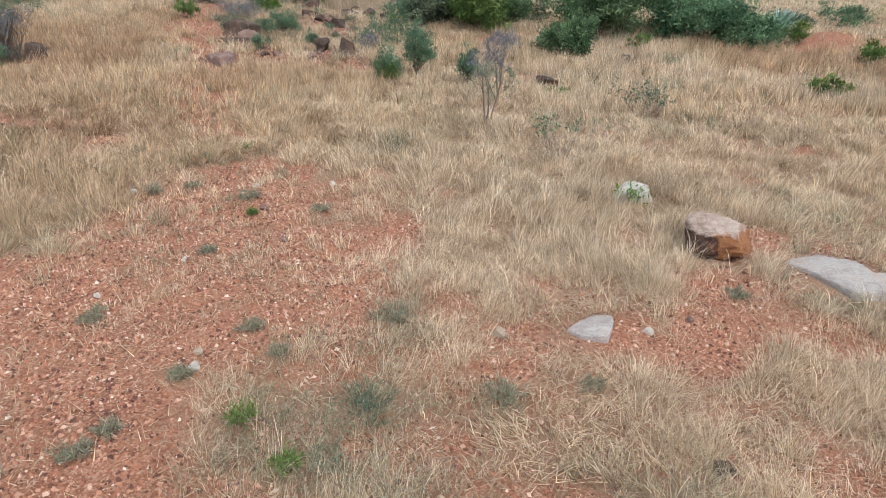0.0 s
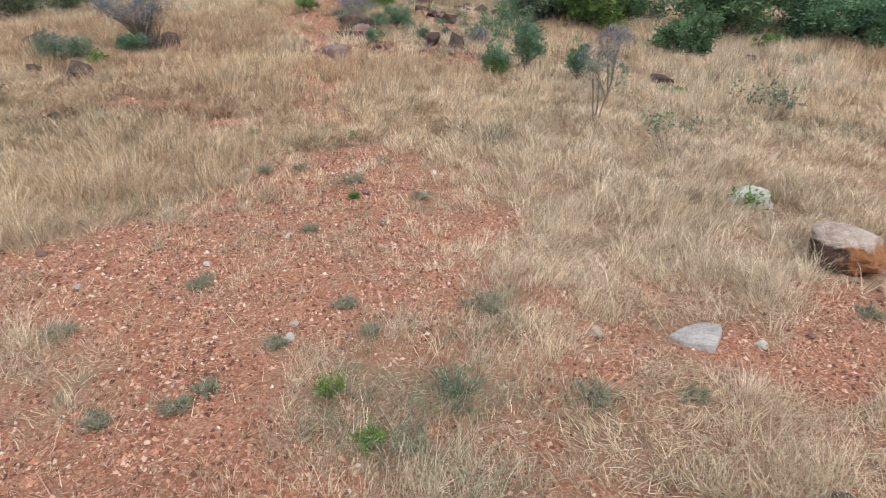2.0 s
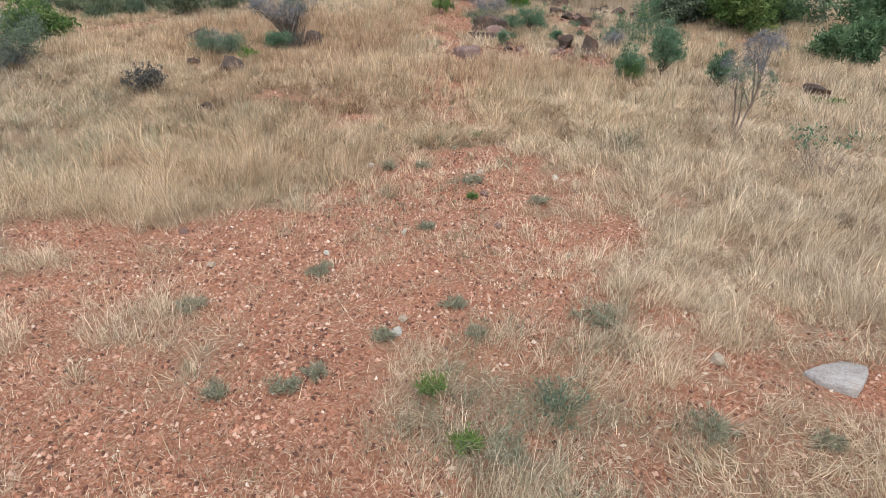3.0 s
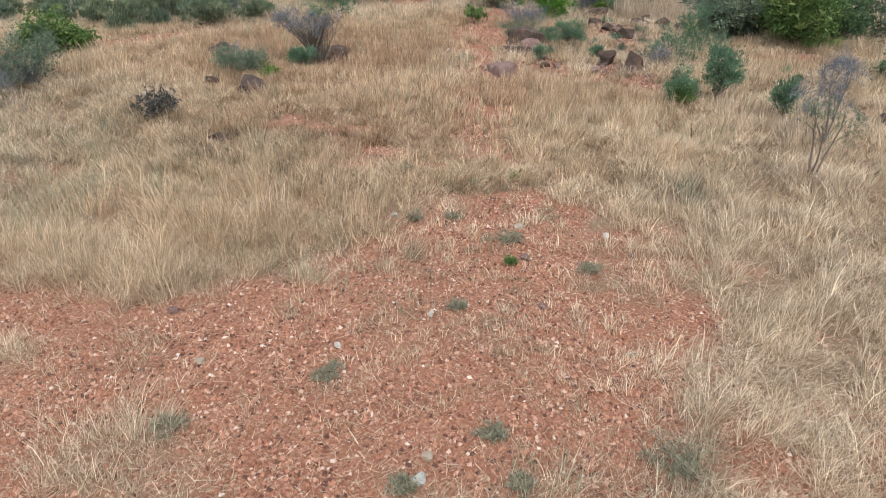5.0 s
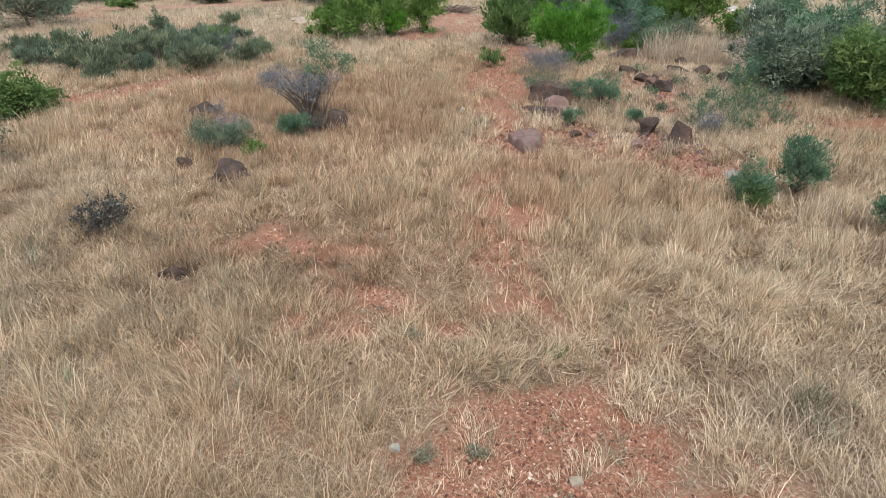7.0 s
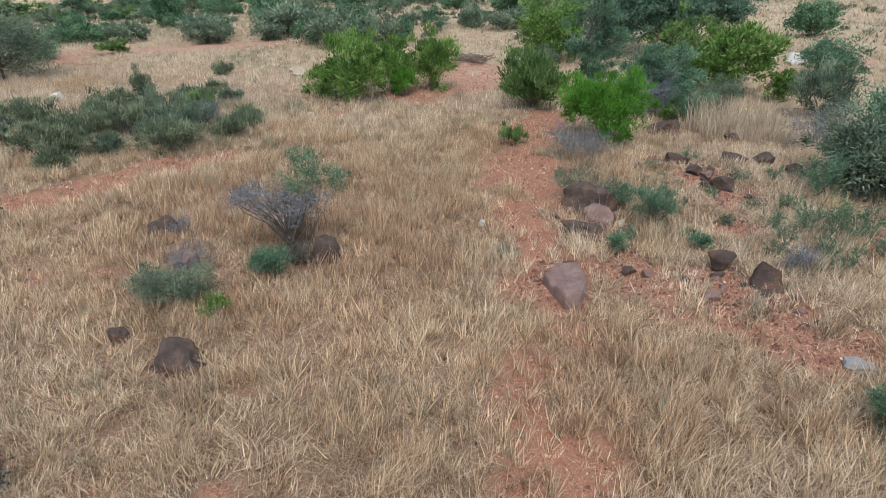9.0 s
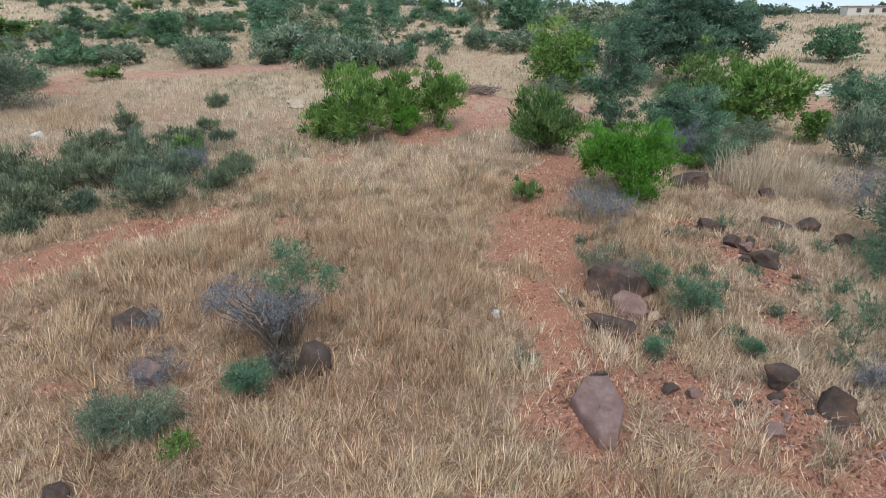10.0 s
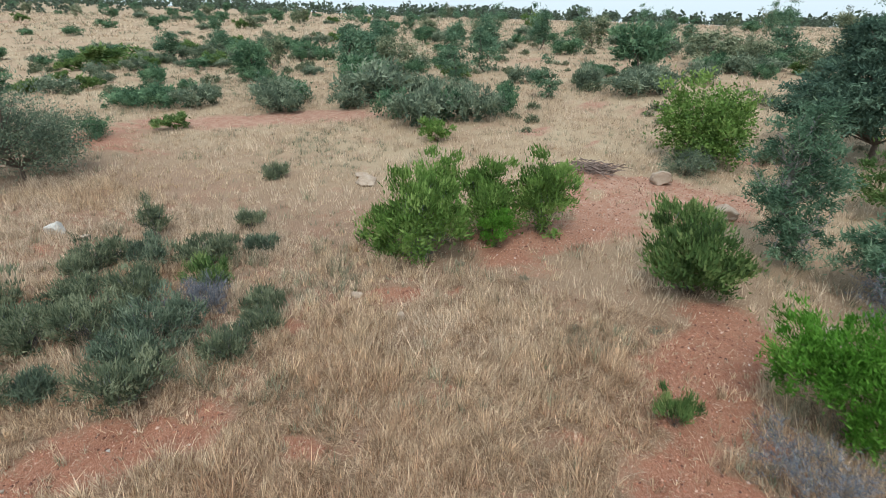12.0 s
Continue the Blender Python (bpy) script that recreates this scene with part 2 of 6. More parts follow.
def leaf_material(name, stops, through=0.3, attribute="", clumped=False):
    """Thin leaves or blades: each one its own shade, some light passes through."""
    m, n, l, bsdf = material(name)
    geo = n.new("ShaderNodeNewGeometry")
    shade = geo.outputs["Random Per Island"]
    if clumped:
        tint, mixed = n.new("ShaderNodeAttribute"), n.new("ShaderNodeMix")
        tint.attribute_name, mixed.inputs["Factor"].default_value = "tint", 0.62
        l.new(shade, mixed.inputs["A"])
        l.new(tint.outputs["Fac"], mixed.inputs["B"])
        shade = mixed.outputs["Result"]
    colour = ramp(n, l, shade, stops)
    if attribute:
        at = n.new("ShaderNodeAttribute")
        at.attribute_name = attribute
        tone = ramp(n, l, at.outputs["Fac"], [(0.0, (0.69, 0.575, 0.455)), (0.3, (0.635, 0.495, 0.340)), (0.5, (0.56, 0.40, 0.268)), (0.66, (0.43, 0.28, 0.182)), (0.82, (0.33, 0.32, 0.235)), (1.0, (0.20, 0.25, 0.14))])
        colour = blend(n, l, 1.0, tone, colour, "MULTIPLY")
        # brightness factor of the blades; its dark end paints shaded gaps between tufts
        blade_shade = n.new("ShaderNodeAttribute")
        blade_shade.attribute_name = "blade_shade"
        colour = blend(n, l, 1.0, colour, ramp(n, l, blade_shade.outputs["Fac"], [(0.0, (0.36, 0.32, 0.29)), (0.4, (0.84, 0.82, 0.81)), (1.0, (1.32, 1.32, 1.32))]), "MULTIPLY")
    l.new(colour, bsdf.inputs["Base Color"])
    bsdf.inputs["Roughness"].default_value = 0.75
    bsdf.inputs["Specular IOR Level"].default_value = 0.2
    trans = n.new("ShaderNodeBsdfTranslucent")
    l.new(colour, trans.inputs["Color"])
    mix = n.new("ShaderNodeMixShader")
    mix.inputs["Fac"].default_value = through
    l.new(bsdf.outputs["BSDF"], mix.inputs[1])
    l.new(trans.outputs["BSDF"], mix.inputs[2])
    l.new(mix.outputs["Shader"], n["Material Output"].inputs["Surface"])
    return m


def rock_material(name, dark, mid, light, scale=3.0, stain=None):
    m, n, l, bsdf = material(name)
    big = noise_out(n, l, scale, 8, 0.65)
    fine = noise_out(n, l, scale * 9, 6, 0.7)
    colour = ramp(n, l, big, [(0.28, dark), (0.5, mid), (0.72, light)])
    colour = blend(n, l, 0.45, colour, ramp(n, l, fine, [(0.3, dark), (0.6, mid), (0.8, light)]))
    if stain:
        spread = noise_out(n, l, scale * 0.8, 4, 0.6)
        colour = blend(n, l, ramp(n, l, spread, [(0.52, (0, 0, 0)), (0.62, (1, 1, 1))]), colour, stain)
    l.new(colour, bsdf.inputs["Base Color"])
    bsdf.inputs["Roughness"].default_value = 0.9
    bsdf.inputs["Specular IOR Level"].default_value = 0.25
    bump(n, l, bsdf, blend(n, l, 0.5, big, fine), 1.0, 0.06)
    return m


def pebble_material(name, stops):
    m, n, l, bsdf = material(name)
    geo = n.new("ShaderNodeNewGeometry")
    colour = ramp(n, l, geo.outputs["Random Per Island"], stops)
    l.new(colour, bsdf.inputs["Base Color"])
    bsdf.inputs["Roughness"].default_value = 0.9
    return m


def bark_material(name, dark, light):
    m, n, l, bsdf = material(name)
    l.new(ramp(n, l, noise_out(n, l, 14, 6, 0.7), [(0.3, dark), (0.7, light)]), bsdf.inputs["Base Color"])
    bsdf.inputs["Roughness"].default_value = 0.9
    bump(n, l, bsdf, noise_out(n, l, 40, 4, 0.7), 0.6, 0.01)
    return m


SHADES = [(0.0, (0.42, 0.38, 0.35)), (0.35, (0.85, 0.83, 0.82)), (0.7, (1.05, 1.05, 1.05)), (1.0, (1.40, 1.40, 1.40))]
M_GROUND = ground_material()
M_GRASS = leaf_material("dry_grass", SHADES, 0.24, "tone")
M_PEBBLE = pebble_material("gravel", [(0.0, (0.085, 0.036, 0.026)), (0.22, (0.15, 0.060, 0.040)), (0.35, (0.30, 0.120, 0.072)), (0.66, (0.43, 0.195, 0.122)), (0.86, (0.52, 0.29, 0.205)), (0.97, (0.60, 0.42, 0.33)), (1.0, (0.70, 0.60, 0.52))])
M_RUBBLE = pebble_material("rubble", [(0.0, (0.085, 0.042, 0.030)), (0.5, (0.21, 0.096, 0.065)), (0.85, (0.32, 0.155, 0.105)), (1.0, (0.48, 0.31, 0.23))])
M_BRIGHT = leaf_material("fresh_green_leaves", [(0.1, (0.060, 0.108, 0.027)), (0.5, (0.136, 0.242, 0.053)), (0.85, (0.262, 0.370, 0.109))], clumped=True)
M_OLIVE = leaf_material("mid_green_leaves", [(0.1, (0.049, 0.086, 0.029)), (0.5, (0.109, 0.189, 0.055)), (0.85, (0.249, 0.315, 0.116))], clumped=True)
M_DARK = leaf_material("dark_green_leaves", [(0.1, (0.041, 0.086, 0.049)), (0.5, (0.094, 0.179, 0.097)), (0.85, (0.211, 0.332, 0.182))], clumped=True)
# on the plain this grey also stands in for aerial haze
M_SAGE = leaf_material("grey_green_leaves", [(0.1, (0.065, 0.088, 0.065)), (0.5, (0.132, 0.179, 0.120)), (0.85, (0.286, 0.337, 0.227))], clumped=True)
M_DEAD = leaf_material("grey_dead_twigs", [(0.0, (0.084, 0.090, 0.106)), (0.6, (0.162, 0.171, 0.200)), (1.0, (0.325, 0.336, 0.358))], 0.1)
M_BLACK = leaf_material("withered_dark_leaves", [(0.0, (0.045, 0.046, 0.040)), (0.6, (0.105, 0.098, 0.090)), (1.0, (0.27, 0.24, 0.21))], 0.15)
# blue cast and lightness partly stand in for haze on far trees
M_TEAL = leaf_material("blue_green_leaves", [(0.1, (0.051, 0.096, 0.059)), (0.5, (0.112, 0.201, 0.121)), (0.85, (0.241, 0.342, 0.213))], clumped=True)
M_VIVID = leaf_material("vivid_green_leaves", [(0.1, (0.045, 0.120, 0.014)), (0.5, (0.095, 0.245, 0.026)), (0.85, (0.175, 0.35, 0.060))], clumped=True)
M_SCRUB = leaf_material("dusty_green_leaves", [(0.1, (0.065, 0.085, 0.054)), (0.5, (0.146, 0.180, 0.108)), (0.85, (0.331, 0.352, 0.220))], clumped=True)
M_ACACIA = leaf_material("feathery_dark_leaves", [(0.1, (0.038, 0.071, 0.051)), (0.5, (0.086, 0.148, 0.103)), (0.85, (0.186, 0.281, 0.189))], 0.3, clumped=True)
M_THICKET = leaf_material("deep_green_leaves", [(0.1, (0.035, 0.066, 0.035)), (0.5, (0.078, 0.140, 0.068)), (0.85, (0.180, 0.258, 0.133))], clumped=True)
M_YELLOW = leaf_material("yellow_flowers", [(0.0, (0.45, 0.38, 0.04)), (1.0, (0.62, 0.55, 0.10))])
M_AGAVE = leaf_material("blue_green_succulent", [(0.0, (0.210, 0.348, 0.319)), (0.5, (0.330, 0.493, 0.450)), (1.0, (0.480, 0.623, 0.551))], 0.05)
M_WEED = leaf_material("pale_grey_green_weed", [(0.0, (0.17, 0.165, 0.115)), (0.6, (0.29, 0.28, 0.20)), (1.0, (0.44, 0.42, 0.31))])
M_STRAW = leaf_material("tall_straw", [(0.0, (0.34, 0.25, 0.17)), (0.6, (0.55, 0.44, 0.33)), (1.0, (0.68, 0.57, 0.45))])
M_BARK = bark_material("brown_bark", (0.06, 0.045, 0.035), (0.17, 0.13, 0.10))
M_BRUSH = bark_material("weathered_brushwood", (0.10, 0.068, 0.055), (0.30, 0.225, 0.19))
M_GREYBARK = bark_material("pale_grey_bark", (0.17, 0.155, 0.145), (0.40, 0.37, 0.34))


def boulder_material():
    m, n, l, bsdf = material("weathered_boulder")
    c = n.new("ShaderNodeTexCoord")
    where = c.outputs["Object"]
    axis = n.new("ShaderNodeSeparateXYZ")
    l.new(where, axis.inputs["Vector"])
    big, fine = noise_out(n, l, 5.0, 8, 0.7, where), noise_out(n, l, 34, 6, 0.75, where)
    pale = ramp(n, l, big, [(0.34, (0.22, 0.125, 0.092)), (0.46, (0.41, 0.275, 0.215)), (0.56, (0.50, 0.38, 0.32)), (0.68, (0.64, 0.57, 0.53))])
    pale = blend(n, l, 0.35, pale, ramp(n, l, fine, [(0.35, (0.20, 0.13, 0.10)), (0.65, (0.56, 0.50, 0.46))]))
    rust = ramp(n, l, fine, [(0.3, (0.20, 0.075, 0.030)), (0.7, (0.42, 0.19, 0.085))])
    black = ramp(n, l, fine, [(0.35, (0.035, 0.018, 0.014)), (0.7, (0.13, 0.065, 0.048))])
    side = n.new("ShaderNodeMath")
    side.operation = "MULTIPLY_ADD"
    l.new(big, side.inputs[0])
    side.inputs[1].default_value = 1.1
    l.new(axis.outputs["X"], side.inputs[2])
    crust = blend(n, l, ramp(n, l, side.outputs["Value"], [(0.46, (0, 0, 0)), (0.54, (1, 1, 1))]), black, rust)
    low = n.new("ShaderNodeMath")
    low.operation = "MULTIPLY_ADD"
    l.new(noise_out(n, l, 7.0, 6, 0.75, where), low.inputs[0])
    low.inputs[1].default_value = 0.30
    l.new(axis.outputs["Z"], low.inputs[2])
    stained = ramp(n, l, low.outputs["Value"], [(0.50, (1, 1, 1)), (0.56, (0, 0, 0))])
    l.new(blend(n, l, stained, pale, crust), bsdf.inputs["Base Color"])
    bsdf.inputs["Roughness"].default_value = 0.92
    bump(n, l, bsdf, blend(n, l, 0.5, big, fine), 1.0, 0.05)
    return m


def slab_material():
    m, n, l, bsdf = material("weathered_pale_slab")
    big, fine = noise_out(n, l, 3.5, 8, 0.75), noise_out(n, l, 45, 6, 0.8)
    colour = ramp(n, l, big, [(0.30, (0.23, 0.165, 0.145)), (0.44, (0.34, 0.285, 0.27)), (0.56, (0.43, 0.385, 0.37)), (0.66, (0.45, 0.32, 0.25)), (0.8, (0.53, 0.48, 0.45))])
    colour = blend(n, l, 0.4, colour, ramp(n, l, fine, [(0.38, (0.20, 0.165, 0.15)), (0.58, (0.53, 0.49, 0.47))]))
    c = n.new("ShaderNodeTexCoord")
    stretch = n.new("ShaderNodeMapping")
    stretch.inputs["Rotation"].default_value = (0, 0, 0.5)
    stretch.inputs["Scale"].default_value = (1.0, 3.2, 1.0)
    l.new(c.outputs["Object"], stretch.inputs["Vector"])
    seam = noise_out(n, l, 2.4, 7, 0.7, stretch.outputs["Vector"])
    line = ramp(n, l, seam, [(0.485, (0, 0, 0)), (0.497, (0.35, 0.35, 0.35)), (0.503, (0.35, 0.35, 0.35)), (0.515, (0, 0, 0))])
    l.new(blend(n, l, line, colour, (0.10, 0.072, 0.062)), bsdf.inputs["Base Color"])
    bsdf.inputs["Roughness"].default_value = 0.9
    bump(n, l, bsdf, blend(n, l, 0.5, big, fine), 1.0, 0.03)
    return m


M_BOULDER = boulder_material()
M_SLAB = slab_material()
M_PALE = rock_material("pale_grey_rock", (0.22, 0.195, 0.18), (0.33, 0.305, 0.295), (0.44, 0.42, 0.415), 3.0)
M_BROWNROCK = rock_material("dark_brown_rock", (0.040, 0.028, 0.024), (0.095, 0.066, 0.055), (0.20, 0.15, 0.125), 4.0, (0.15, 0.085, 0.06))
M_PURPLE = rock_material("purplish_brown_rock", (0.12, 0.070, 0.060), (0.24, 0.150, 0.130), (0.38, 0.28, 0.25), 3.0)
M_TAN = rock_material("tan_rock", (0.30, 0.22, 0.16), (0.46, 0.37, 0.29), (0.58, 0.50, 0.42), 3.0)
M_WHITE = rock_material("whitish_rock", (0.30, 0.26, 0.23), (0.60, 0.57, 0.52), (0.78, 0.76, 0.71), 5.0)


# ---- mesh helpers ----
def mesh_of(name, verts, quads=None, tris=None, mat=None, smooth=False, tone=None):
    """A mesh from arrays of corners and faces."""
    me = bpy.data.meshes.new(name)
    q = np.zeros((0, 4), np.int32) if quads is None else np.asarray(quads, np.int32)
    t = np.zeros((0, 3), np.int32) if tris is None else np.asarray(tris, np.int32)
    me.vertices.add(len(verts))
    me.vertices.foreach_set("co", np.asarray(verts, np.float32).ravel())
    me.loops.add(q.size + t.size)
    me.loops.foreach_set("vertex_index", np.concatenate([q.ravel(), t.ravel()]).astype(np.int32))
    me.polygons.add(len(q) + len(t))
    starts = np.concatenate([np.arange(len(q)) * 4, q.size + np.arange(len(t)) * 3]).astype(np.int32)
    me.polygons.foreach_set("loop_start", starts)
    for key, values in tone or ():
        a = me.attributes.new(key, "FLOAT", "POINT")
        a.data.foreach_set("value", np.asarray(values, np.float32))
    me.update(calc_edges=True)
    me.polygons.foreach_set("use_smooth", np.full(len(q) + len(t), smooth))
    if mat:
        me.materials.append(mat)
    return me


def holder(name, x, y, label, category, group="", turn=0.0, sink=0.0):
    """The empty base of a thing that stands on the ground."""
    ob = new(name)
    ob.empty_display_size = 0.1
    ob.matrix_world = pose(x, y, ground_z(x, y) - sink, 0, 0, turn)
    return tagged(ob, label, category, group)


def part(name, me, parent, label=""):
    ob = new(name, me)
    ob.parent = parent
    if label:
        tagged(ob, label)
    return ob


def units(rng, n):
    v = rng.normal(size=(n, 3))
    return v / np.linalg.norm(v, axis=1, keepdims=True)


def unit(v):
    return v / (np.linalg.norm(v, axis=-1, keepdims=True) + 1e-9)


def tubes(segs, sides=4):
    """Corners and quads of tapered tubes along segments (from, to, radius, radius)."""
    a, b = np.array([s[0] for s in segs]), np.array([s[1] for s in segs])
    ra, rb = np.array([s[2] for s in segs])[:, None], np.array([s[3] for s in segs])[:, None]
    d = unit(b - a)
    side = unit(np.cross(d, np.where(np.abs(d[:, 2:]) > 0.9, [[1.0, 0, 0]], [[0, 0, 1.0]])))
    up = np.cross(side, d)
    rings = []
    for k in range(sides):
        w = side * math.cos(2 * math.pi * k / sides) + up * math.sin(2 * math.pi * k / sides)
        rings += [a + w * ra, b + w * rb]
    verts = np.stack(rings, 1).reshape(-1, 3)
    base = np.arange(len(segs))[:, None] * 2 * sides
    quads = [np.concatenate([base + 2 * k, base + 2 * ((k + 1) % sides), base + 2 * ((k + 1) % sides) + 1, base + 2 * k + 1], 1) for k in range(sides)]
    return verts, np.concatenate(quads)


def leaves_on(rng, segs, count, length, width, along=0.5, lift=0.3, spread=1.0, simple=False):
    """Small pointed leaves strewn along the segments."""
    a, b = np.array([s[0] for s in segs]), np.array([s[1] for s in segs])
    size = np.linalg.norm(b - a, axis=1)
    pick = rng.choice(len(segs), count, p=size / size.sum())
    p = a[pick] + (b - a)[pick] * rng.rand(count, 1)
    d = unit(unit((b - a)[pick]) * along + units(rng, count) * spread + [0, 0, lift])
    s = unit(np.cross(d, units(rng, count)))
    n = np.cross(d, s)
    le = length * (0.6 + 0.8 * rng.rand(count, 1))
    wi = width * (0.6 + 0.8 * rng.rand(count, 1))
    if simple:
        v = np.stack([p - s * wi / 2, p + s * wi / 2, p + d * le], 1)
        return v.reshape(-1, 3), np.arange(count * 3).reshape(-1, 3)
    v = np.stack([p, p + d * le * 0.45 + s * wi / 2 + n * wi * 0.15, p + d * le, p + d * le * 0.45 - s * wi / 2 + n * wi * 0.15], 1)
    return v.reshape(-1, 3), np.arange(count * 4).reshape(-1, 4)


def branching(rng, h, w, stems, steps=5, forks=3, depth=2, open_=0.55, bend=0.25, thick=0.02, start=0.35, dome=False):
    """Segments of a plant that fans out from its foot: (from, to, r, r, level)."""
    segs = []

    def grow(p, d, length, r, level):
        n = steps if level == 0 else max(2, steps - 1 - level)
        for k in range(n):
            d = unit(d + rng.normal(size=3) * bend + np.array([0, 0, (0.12 if level == 0 else 0.02)]))
            q = p + d * length / n
            q[2] = max(q[2], 0.02)
            r1 = r * (0.78 if level == 0 else 0.7)
            segs.append((p, q, r, r1, level))
            if level < depth and (k + 1) / n >= start:
                for _ in range(forks):
                    side = unit(d * 0.75 + units(rng, 1)[0] * 0.85 + np.array([0, 0, 0.1]))
                    grow(q, side, length * (0.32 + 0.22 * rng.rand()), r1 * 0.6, level + 1)
            p, r = q, r1

    for k in range(stems):
        ang, out = 2 * math.pi * (k + rng.rand()) / stems, open_ * math.sqrt(rng.rand())
        d = unit(np.array([math.cos(ang) * out * w / h, math.sin(ang) * out * w / h, 0.75]))
        foot = np.array([math.cos(ang), math.sin(ang), 0]) * w * 0.10 * rng.rand() + [0, 0, -0.05]
        grow(foot, d, h * (0.72 + 0.4 * rng.rand()), thick, 0)
    top = max(s[1][2] for s in segs)
    reach = np.percentile([math.hypot(s[1][0], s[1][1]) for s in segs], 96)
    if dome:
        top = np.percentile([s[1][2] for s in segs], 90)
    k = np.array([w / 2 / max(reach, 1e-3), w / 2 / max(reach, 1e-3), h / top])
    segs = [(s[0] * k, s[1] * k, s[2], s[3], s[4]) for s in segs]
    if dome:
        def under(v):
            lid = h * (1.0 - 0.55 * min(1.0, math.hypot(v[0], v[1]) / (0.62 * w)) ** 2)
            return np.array([v[0], v[1], v[2] if v[2] < 0.6 * lid else lid * (0.6 + 0.4 * math.tanh((v[2] / lid - 0.6) / 0.4))])
        segs = [(under(s[0]), under(s[1]), *s[2:]) for s in segs]
    return segs


def lobes_of(rng, w, h, base=0.0, lobes=5):
    """An uneven crown: one main body and some smaller ones round it (x, y, z, half width, half height)."""
    made = [(0.0, 0.0, 0.50 * h, 0.38 * w, 0.46 * h)]
    for k in range(lobes):
        a, r = 6.283 * (k + rng.rand()) / lobes, (0.20 + 0.12 * rng.rand()) * w
        made.append((math.cos(a) * r, math.sin(a) * r, (0.30 + 0.36 * rng.rand()) * h, (0.15 + 0.10 * rng.rand()) * w, (0.20 + 0.14 * rng.rand()) * h))
    return [(x, y, (base + (1 - base) * z / h) * h, r, t * (1 - base)) for x, y, z, r, t in made]


def crown(rng, lobes, count, length, width, clump, squash, lift, spread, per, tri):
    """Leaves in clumps strewn through the lobes: the clumps' middles, and the corners and faces of the leaves."""
    lb = np.array(lobes)
    n = max(8, count // per)
    area = lb[:, 3] * (lb[:, 3] + lb[:, 4])
    pick = rng.choice(len(lb), n, p=area / area.sum())
    u, off = units(rng, n), rng.rand(3) * 40
    wob = np.array([0.92 + 0.85 * noise.noise(Vector(d * 2.3 + off + k)) for d, k in zip(u, pick)])[:, None] + 0.10 * rng.normal(size=(n, 1))
    c = lb[pick, :3] + u * wob * (0.30 + 0.70 * rng.rand(n, 1) ** 0.5) * lb[pick][:, [3, 3, 4]]
    c[:, 2] = np.maximum(c[:, 2], 0.03 + 0.10 * rng.rand(n))
    at = rng.randint(0, n, count)
    big = clump * (0.6 + 0.8 * rng.rand(n, 1))
    p = c[at] + units(rng, count) * (rng.rand(count, 1) ** 0.6 + (rng.rand(count, 1) < 0.22) * rng.rand(count, 1) * 1.1) * big[at] * [1, 1, squash]
    p[:, 2] = np.maximum(p[:, 2], 0.01)
    d = unit(u[at] * 0.55 + units(rng, count) * spread + [0, 0, lift])
    s = unit(np.cross(d, units(rng, count)))
    m = np.cross(d, s)
    le, wi = length * (0.6 + 0.8 * rng.rand(count, 1)), width * (0.6 + 0.8 * rng.rand(count, 1))
    if tri:
        v = np.stack([p - s * wi / 2, p + s * wi / 2, p + d * le], 1)
    else:
        v = np.stack([p, p + d * le * 0.45 + s * wi / 2 + m * wi * 0.15, p + d * le, p + d * le * 0.45 - s * wi / 2 + m * wi * 0.15], 1)
    tint = np.clip(0.5 + 0.30 * rng.normal(size=n), 0, 1)[at]
    return c, v.reshape(-1, 3), np.arange(v.shape[0] * v.shape[1]).reshape(-1, v.shape[1]), [("tint", np.repeat(tint, v.shape[1]))]


def limbs_to(rng, centres, h, thick, trunk_h):
    """Bent branches from the foot, or from a trunk, out to the leaf clumps."""
    stem = [np.array([0, 0, -0.06])]
    for k in range(4):
        stem.append(stem[-1] + np.array([0.06 * h * rng.normal(), 0.06 * h * rng.normal(), (trunk_h + 0.06) / 4]) * (1 if trunk_h else 0))
    trunk = [(a, b, thick * (1 - 0.17 * k), thick * (0.83 - 0.17 * k)) for k, (a, b) in enumerate(zip(stem, stem[1:]))] if trunk_h else []
    limbs = []
    for c in centres:
        low = stem[min(4, int(1 + 3.4 * max(0.0, c[2] / h - 0.15)))] if trunk_h else np.array([0.05 * h * rng.normal(), 0.05 * h * rng.normal(), -0.05])
        r = thick * 0.34
        mid = low + (c - low) * [0.42, 0.42, 0.55] + rng.normal(size=3) * 0.035 * h
        end = low + (c - low) * 0.8 + rng.normal(size=3) * 0.02 * h
        mid[2], end[2] = max(mid[2], 0.02), max(end[2], 0.03)
        limbs += [(low, mid, r, r * 0.65), (mid, end, r * 0.65, r * 0.4), (end, c, r * 0.4, r * 0.15)]
    return trunk, limbs


